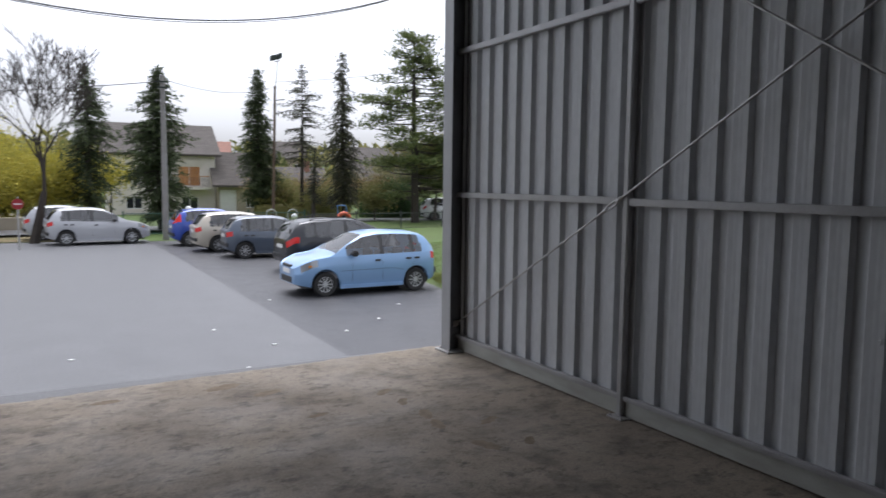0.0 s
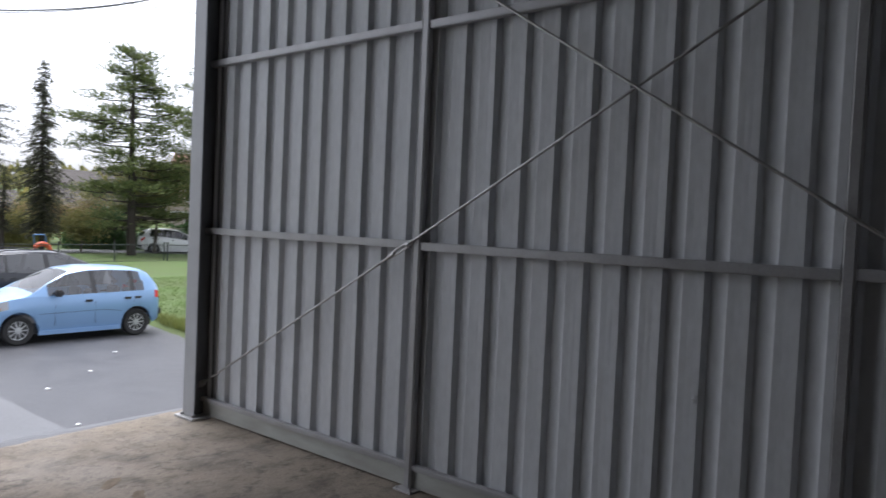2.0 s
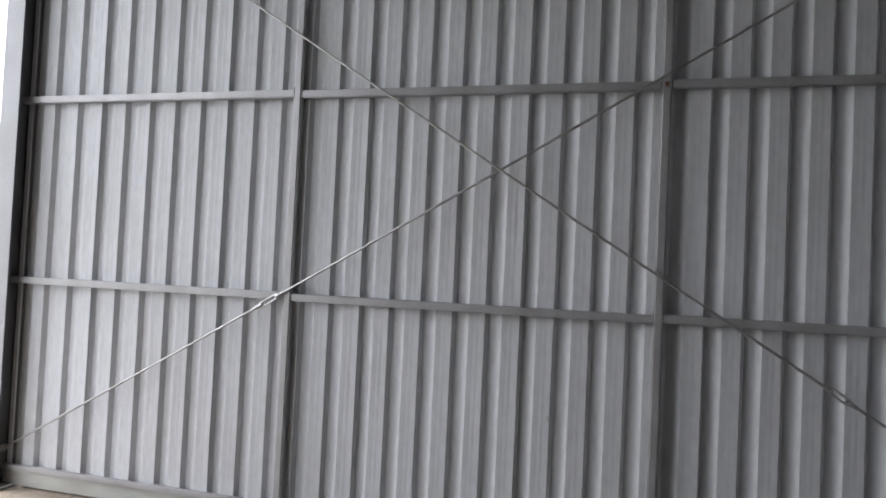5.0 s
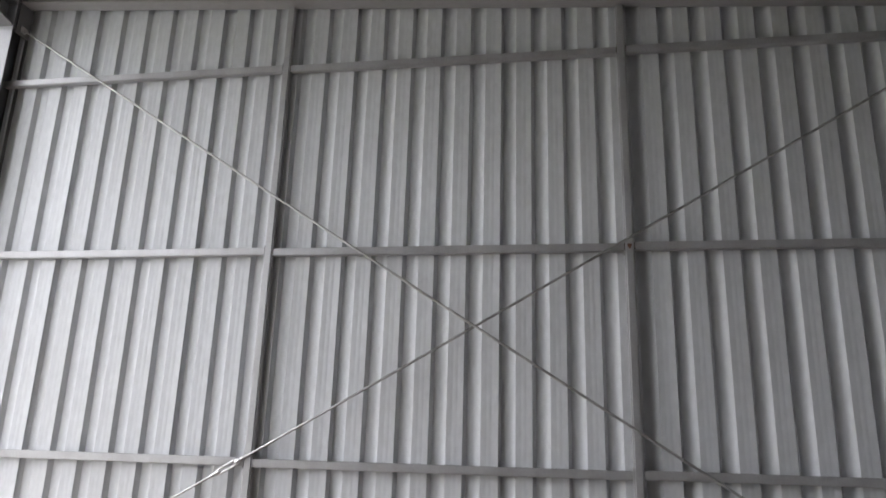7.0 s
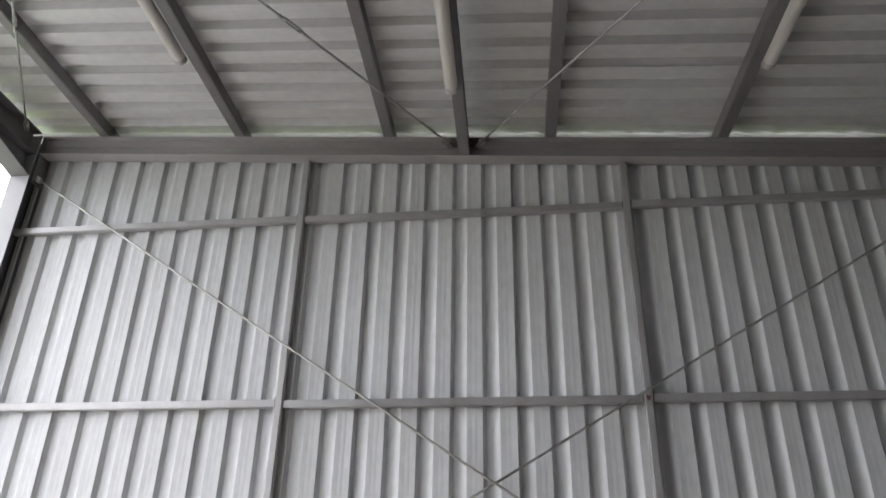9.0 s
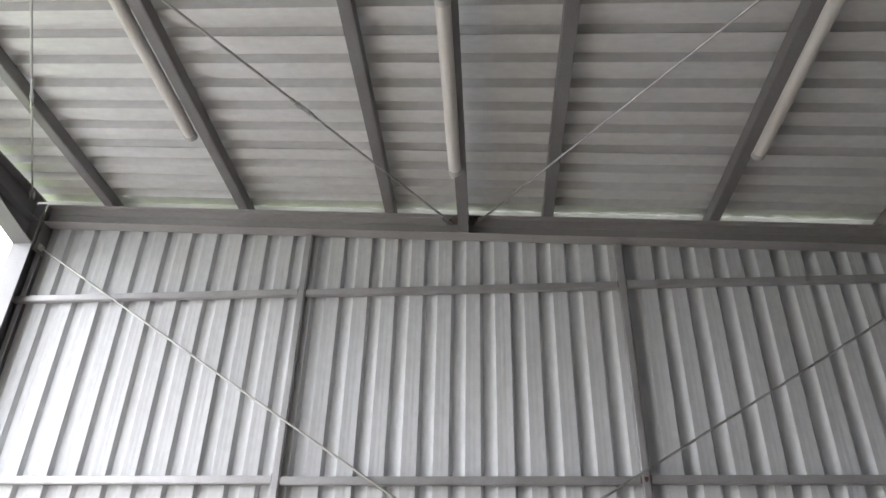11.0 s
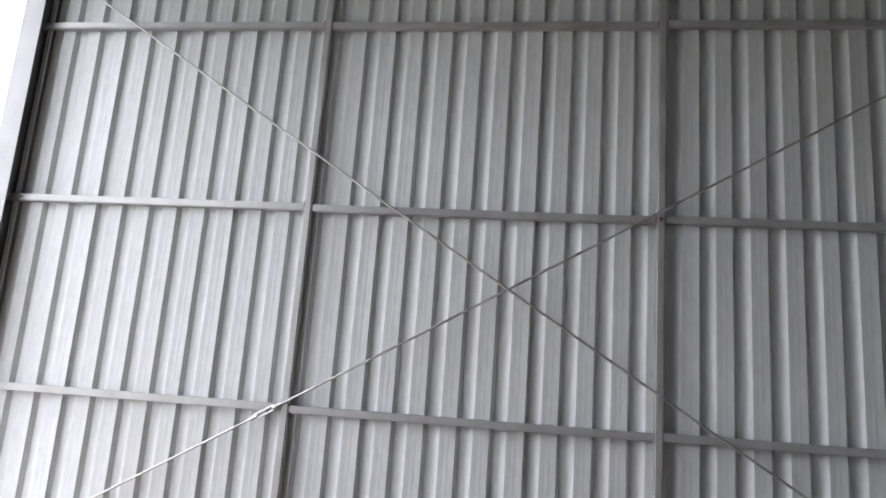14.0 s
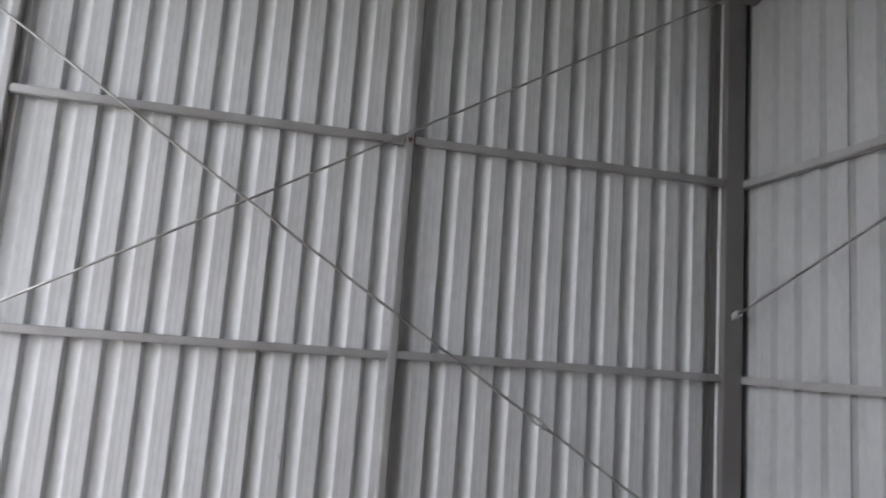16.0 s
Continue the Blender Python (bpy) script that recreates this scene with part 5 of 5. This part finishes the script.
for i, (x, y, w, roof_m) in enumerate(((13.5, 112, 6, GREYTILE), (12.6, 92, 5, REDTILE), (23, 96, 6, GREYTILE), (32.5, 84, 6, GREYTILE), (36, 78, 7, GREYTILE), (46, 100, 8, GREYTILE), (4, 128, 8, GREYTILE), (60, 96, 8, REDTILE))):
    z = terrain(x, y)
    house("hillside_house", "distant hillside house with a pitched tiled roof", pose(x, y, z - 0.1, 0, 0, rngh.uniform(-25, 10)), w, 7, 3.0, 5.2, (PLASTER, OCHRE, PINKPLASTER)[i % 3], roof_m, ((1.2, 0.9, 1.1, 1.2, "pane"), (4.6, 0.9, 1.1, 1.2, "pane")), courses=False)
bm = bmesh.new()
rngh = random.Random(5)
for i in range(420):
    x, y = rngh.uniform(-60, 110), rngh.uniform(84, 190)
    z = terrain(x, y)
    hh = rngh.uniform(1.6, 4.5)
    for k in range(9):
        clump(bm, Vector((x + rngh.gauss(0, hh * 0.3), y + rngh.gauss(0, hh * 0.3), z + rngh.uniform(0.1, 0.9) * hh)), Vector((rngh.gauss(0, 1), rngh.gauss(0, 1), 1)), hh * 0.36, rngh, 3)
solid("far_woods", bm, OLIVE, "olive-brown trees and shrubs on the far hillside", "woods", kind="stuff")

for k, (x, y) in enumerate(((-13.5, 40), (-10.5, 41.5), (-8.2, 39.6), (-5.2, 40.5), (-3.2, 41.8), (-6.6, 42.5), (-12, 44), (-4.6, 46))):
    broadleaf("yellow_shrub", "dense yellow autumn shrub behind the low wall", x, y, GZ, 1.0 + 0.25 * (k % 3), 0.08, 60 + k, 3, GREYBARK, YELLOW, 8500, 0.12, 0.7 + 0.1 * (k % 2), group="shrubs")
LEAFLITTER = material("leaf_litter", (0.16, 0.12, 0.06), 0.9, 0.0, (0.09, 0.09, 0.03), 1.2, 0.9, 20, 0.6, 0.03)
bm = bmesh.new()
lvx = steps(-60, -0.4, 40)
for x0, x1 in zip(lvx, lvx[1:]):
    bm.faces.new([bm.verts.new(p) for p in ((x0, 31.2, LOT + 0.02), (x1, 31.2, LOT + 0.02), (x1, 60, LOT + 0.02), (x0, 60, LOT + 0.02))])
bmesh.ops.remove_doubles(bm, verts=bm.verts[:], dist=0.001)
solid("verge", bm, LEAFLITTER, "brown verge strewn with fallen leaves", "ground", kind="structure")
bm = bmesh.new()
box(bm, -22, -2.6, 37.6, 37.85, LOT - 0.1, LOT + 0.75)
solid("garden_wall", bevel(bm, 0.03), OCHRE, "low brownish garden wall behind the yellow trees", "wall")

# ---- road beyond the lawn, fences, poles ----
bm = bmesh.new()
pts = [(-60, 34.5), (-8, 35.0), (2, 37.0), (9, 41.5), (18, 42.2), (30, 38.0), (60, 20)]
lv = []
for (xa, ya), (xb, yb) in zip(pts, pts[1:]):
    for i in range(8):
        lv.append((xa + (xb - xa) * i / 8, ya + (yb - ya) * i / 8))
prev = None
for x, y in lv:
    cur = (bm.verts.new((x, y - 1.6, LOT + 0.13)), bm.verts.new((x, y + 1.9, LOT + 0.13)))
    if prev:
        bm.faces.new((prev[0], cur[0], cur[1], prev[1]))
    prev = cur
solid("road", bm, ASPHALT, "wet asphalt road running behind the lawn", "road", kind="structure")


def fence(name, label, a, b, h, mat, gap=0.12, posts=2.2):
    f = thing(name, label, "fence")
    a, b = Vector(a), Vector(b)
    L = (b - a).length
    d = (b - a) / L
    n = int(L / posts)
    for i in range(n + 1):
        bm = bmesh.new()
        p = a + d * L * i / n
        box(bm, p.x - 0.03, p.x + 0.03, p.y - 0.03, p.y + 0.03, LOT - 0.05, LOT + h + 0.08)
        part("post", bm, mat, f)
    for z in (0.12, h - 0.08):
        bm = bmesh.new()
        tube(bm, (a + Vector((0, 0, LOT + z)), b + Vector((0, 0, LOT + z))), 0.018, 5)
        part("rail", bm, mat, f)
    bm = bmesh.new()
    k = int(L / gap)
    for i in range(k + 1):
        p = a + d * L * i / k
        tube(bm, (p + Vector((0, 0, LOT + 0.06)), p + Vector((0, 0, LOT + h))), 0.0085, 4)
    tagged(part("bars", bm, mat, f), kind="stuff")
    return f


fence("green_fence", "low green metal fence between the yard and the garden", (-0.2, 33.2, 0), (8.5, 32.8, 0), 1.15, GREENPAINT)
fence("lawn_fence", "low dark metal fence across the lawn", (8.7, 32.8, 0), (17.0, 33.2, 0), 1.05, DARKFENCE, gap=0.16)
fence("lawn_fence", "low dark metal fence along the road side of the lawn", (17.2, 33.2, 0), (31.0, 27.0, 0), 1.05, DARKFENCE, gap=0.16)

bm = bmesh.new()
tube(bm, [(0, 0, z) for z in (-0.2, 2, 4, 7.35)], (0.145, 0.135, 0.12, 0.10), 12)
cp = thing("concrete_pole", "grey concrete utility pole at the end of the yard", "pole", pose(1.39, 31.1, LOT))
part("shaft", bm, CONCPOLE, cp, smooth=40)
for z in (6.8, 7.05):
    bm = bmesh.new()
    box(bm, -0.25, 0.25, -0.14, -0.10, z - 0.03, z + 0.03)
    part("crossarm", bm, DARKFENCE, cp)
wp = thing("wooden_pole", "slim brown wooden pole carrying a floodlight on a mast", "pole", pose(10.05, 43.74, LOT))
bm = bmesh.new()
tube(bm, ((-0.12, 0, -0.2), (0.0, 0, 4.5), (0.10, 0, 8.95)), (0.105, 0.09, 0.075), 9)
part("shaft", bm, WOODPOLE, wp)
bm = bmesh.new()
tube(bm, ((0.12, 0, 8.6), (0.28, 0, 10.5)), 0.03, 6)
part("mast", bm, ZINC, wp)
bm = bmesh.new()
box(bm, -0.20, 0.20, -0.25, 0.2, 10.52, 10.86)
for v in bm.verts:
    if v.co.x > 0.1:
        v.co.z += 0.10
part("floodlight", bevel(bm, 0.05, 2), DARKFENCE, wp, "dark floodlight head")
bm = bmesh.new()
box(bm, 0.24, 0.56, -0.2, 0.22, 10.62, 11.0)
for v in bm.verts:
    if v.co.x > 0.4:
        v.co.z += 0.14
part("floodlight", bevel(bm, 0.06, 2), DARKFENCE, wp, "dark floodlight head turned aside")
bm = bmesh.new()
tube(bm, ((0.10, 0, 10.50), (0.42, 0, 10.60)), 0.03, 6)
part("bracket", bm, DARKFENCE, wp)
bm = bmesh.new()
tube(bm, ((0.06, 0, 8.0), (0.75, 0, 8.1)), 0.035, 6)
part("arm", bm, DARKFENCE, wp)
sp = thing("stop_sign", "round red road sign on a grey post", "road sign", pose(-4.3, 27.6, LOT))
bm = bmesh.new()
tube(bm, ((0, 0, 0), (0, 0, 2.0)), 0.03, 8)
part("post", bm, ZINC, sp)
bm = bmesh.new()
tube(bm, ((0, -0.035, 1.72), (0, -0.05, 1.72)), 0.21, 8)
part("disc", bm, SIGNRED, sp)
bm = bmesh.new()
box(bm, -0.13, 0.13, -0.058, -0.0505, 1.70, 1.74)
part("bar", bm, PLATE, sp, "pale bar where the word stands")
for x, y, zt in ((2.55, 32.0, 1.2), (8.2, 33.6, 0.72)):
    gl = thing("globe_lamp", "small white globe on a thin dark post behind the parked cars", "lamp", pose(x, y, LOT), "globe lamps")
    bm = bmesh.new()
    tube(bm, ((0, 0, 0), (0, 0, zt)), 0.035, 8)
    part("post", bm, DARKFENCE, gl)
    bm = bmesh.new()
    bmesh.ops.create_uvsphere(bm, u_segments=14, v_segments=10, radius=0.155)
    bmesh.ops.translate(bm, verts=bm.verts[:], vec=(0, 0, zt + 0.12))
    part("globe", bm, GLOBE, gl, smooth=60)

# playground behind the cars
pg = thing("playground_slide", "orange tunnel and blue frame of a small playground slide", "slide", pose(11.0, 33.6, LOT - 0.05) @ Matrix.Scale(0.72, 4))
bm = bmesh.new()
tube(bm, [(0.75 * math.cos(a) * 0.7, 0, 0.85 + 0.75 * math.sin(a) * 0.75) for a in [math.pi * i / 10 for i in range(11)]], 0.16, 8)
for s in (-1, 1):
    tube(bm, ((0.52 * s, 0, 0), (0.52 * s, 0, 0.9)), 0.15, 8)
part("tunnel", bm, ORANGE, pg, "orange plastic tunnel", smooth=50)
for x0, x1 in ((-0.35, -0.15), (0.35, 0.75)):
    bm = bmesh.new()
    tube(bm, ((x1, 0.5, 0), (x0, 0.5, 2.0)), 0.045, 8)
    part("frame_leg", bm, BLUEPAINT, pg)
bm = bmesh.new()
tube(bm, ((-0.35, 0.5, 2.0), (0.35, 0.5, 2.0)), 0.045, 8)
part("frame_bar", bm, BLUEPAINT, pg)
bm = bmesh.new()
box(bm, -0.5, 0.6, 0.2, 0.9, 0.9, 0.98)
part("deck", bm, BLUEPAINT, pg)
for sx in (0, 1.3):
    ar = thing("hoop_stand", "pale metal hoop stand near the wooden pole", "stand", pose(8.5 + sx, 39.0, LOT), "hoop stands")
    bm = bmesh.new()
    tube(bm, [(0.3 * math.cos(a), 0, 0.75 + 0.25 * math.sin(a)) for a in [math.pi * i / 8 for i in range(9)]], 0.04, 6)
    for s in (-1, 1):
        tube(bm, ((0.3 * s, 0, 0), (0.3 * s, 0, 0.78)), 0.04, 6)
    part("hoop", bm, ZINC, ar)


# ---- overhead cables ----
def cable(a, b, sag, r, label):
    bm = bmesh.new()
    a, b = Vector(a), Vector(b)
    tube(bm, [a.lerp(b, i / 28) - Vector((0, 0, sag * 4 * (i / 28) * (1 - i / 28))) for i in range(29)], r, 5)
    solid("overhead_cable", bm, CABLE, label, "cable", group="overhead cables")


cable((-9.5, 15.2, 6.9), (13.0, 20.6, 11.2), 2.53, 0.022, "black twisted overhead cable sagging across the yard")
cable((-9.5, 15.3, 6.95), (13.0, 20.7, 11.25), 2.62, 0.012, "thin black cable beside the thicker one")
cable((-9.5, 14.5, 7.35), (13.0, 18.6, 9.0), 0.9, 0.010, "thin black overhead cable high above the yard")
cable((1.39, 31.1, 6.3), (-14, 32, 4.8), 0.25, 0.018, "thin cable from the concrete pole to the road")
cable((10.15, 43.74, 8.4), (30, 20, 12.0), 1.0, 0.012, "thin cable from the wooden pole over the lawn")
cable((10.15, 43.74, 8.1), (1.39, 31.1, 6.4), 0.5, 0.012, "thin cable between the two poles")

# ---- grass and litter ----
rngg = random.Random(9)
for name, mat, n, zone, label, hh in (("grass_tufts", BLADES, 16000, (5.0, 15, 7.5, 24), "fresh green grass blades on the lawn", 0.05), ("dry_grass_edge", DRYBLADES, 8000, (5.0, 5.9, 7.5, 16.5), "longer yellowish grass along the asphalt edge", 0.16)):
    bm = bmesh.new()
    for _ in range(n):
        x, y = rngg.uniform(*zone[:2]), rngg.uniform(*zone[2:])
        if x < kerb(y) + 0.12:
            continue
        z = terrain(x, y)
        h = hh * rngg.uniform(0.5, 1.5)
        for k in range(3):
            a = rngg.uniform(0, 6.28)
            w, tilt = 0.008, Vector((math.cos(a) * 0.6, math.sin(a) * 0.6, 1)) * h
            p = Vector((x + rngg.gauss(0, 0.06), y + rngg.gauss(0, 0.06), z - 0.01))
            s = Vector((-math.sin(a), math.cos(a), 0)) * w
            bm.faces.new((bm.verts.new(p - s), bm.verts.new(p + s), bm.verts.new(p + tilt)))
    solid(name, bm, mat, label, "grass", kind="stuff")
rngl = random.Random(4)
for x, y in ((0.72, 6.3), (-0.25, 7.9), (-1.0, 6.6), (2.2, 9.2), (-0.9, 9.5), (3.3, 10.6), (1.2, 8.4), (4.6, 7.6), (4.75, 7.35), (0.9, 12.3), (-3.2, 8.2)):
    bm = bmesh.new()
    k = rngl.randint(5, 7)
    o = [(0.065 * rngl.uniform(0.5, 1) * math.cos(2 * math.pi * i / k), 0.05 * rngl.uniform(0.5, 1) * math.sin(2 * math.pi * i / k)) for i in range(k)]
    extrude(bm, o, lambda p: (p[0], p[1], 0.004), lambda p: (p[0] * 0.9, p[1] * 0.9, 0.012 + 0.15 * abs(p[0])))
    solid("paper_scrap", bm, LITTER, "small pale scrap of litter on wet asphalt", "litter", m=pose(x, y, lot_z(y), 0, 0, rngl.uniform(0, 180)), group="litter")

HALL = True
# crumbs of concrete and grit along the worn edge
rnge = random.Random(8)
bm = bmesh.new()
for _ in range(450):
    x = rnge.uniform(-6.0, 0.1)
    y = slab_edge(x) + rnge.gauss(-0.12, 0.06)
    if rnge.random() < 0.35:
        x, y = rnge.uniform(-1.6, 0.0), slab_edge(x) - abs(rnge.gauss(0.0, 0.25))
    h = rnge.uniform(0.003, 0.009)
    z = 0.001 if y < slab_edge(x) - 0.07 else -0.03
    k = 5
    ring_ = [bm.verts.new((x + h * 1.3 * rnge.uniform(0.6, 1.1) * math.cos(6.283 * i / k), y + h * 1.3 * rnge.uniform(0.6, 1.1) * math.sin(6.283 * i / k), z)) for i in range(k)]
    tip = bm.verts.new((x, y, z + h * 0.5))
    for i in range(k):
        bm.faces.new((ring_[i], ring_[(i + 1) % k], tip))
GRIT = leafy("concrete_grit", (0.34, 0.30, 0.23), (0.22, 0.19, 0.14))
solid("edge_grit", bm, GRIT, "crumbs of concrete and sand along the slab edge", "grit", kind="stuff")

# ---- wet marks on the floor slab ----
WET = material("wet_concrete", (0.16, 0.128, 0.096), 0.95, 0.0, (0.23, 0.185, 0.14), 14, 0.9, 60, 0.3, 0.006, spec=0.1)
rngw = random.Random(12)
for x, y, L, a in ((-2.66, 2.34, 0.20, 15), (-2.35, 1.98, 0.16, 20), (-1.41, 1.53, 0.13, 40), (-1.38, 1.19, 0.11, 60), (-1.36, 0.80, 0.14, 70), (-1.40, 0.53, 0.13, 75), (-0.98, 0.43, 0.12, 30), (-1.30, -0.02, 0.15, 110), (-0.96, -0.10, 0.10, 50), (-2.16, 1.18, 0.10, 10), (-3.65, 2.33, 0.14, 0)):
    bm = bmesh.new()
    n = 40
    o = [((L * math.cos(t) * rngw.uniform(0.7, 1.1)), 0.42 * L * math.sin(t) * rngw.uniform(0.65, 1.15)) for t in [2 * math.pi * i / n for i in range(n)]]
    extrude(bm, o, lambda p: (p[0], p[1], 0.0008), lambda p: (p[0] * 0.93, p[1] * 0.93, 0.0022))
    solid("wet_mark", bm, WET, "dark wet smudge on the concrete floor", "stain", m=pose(PLAN * x, PLAN * y, 0, 0, 0, a), group="wet marks")
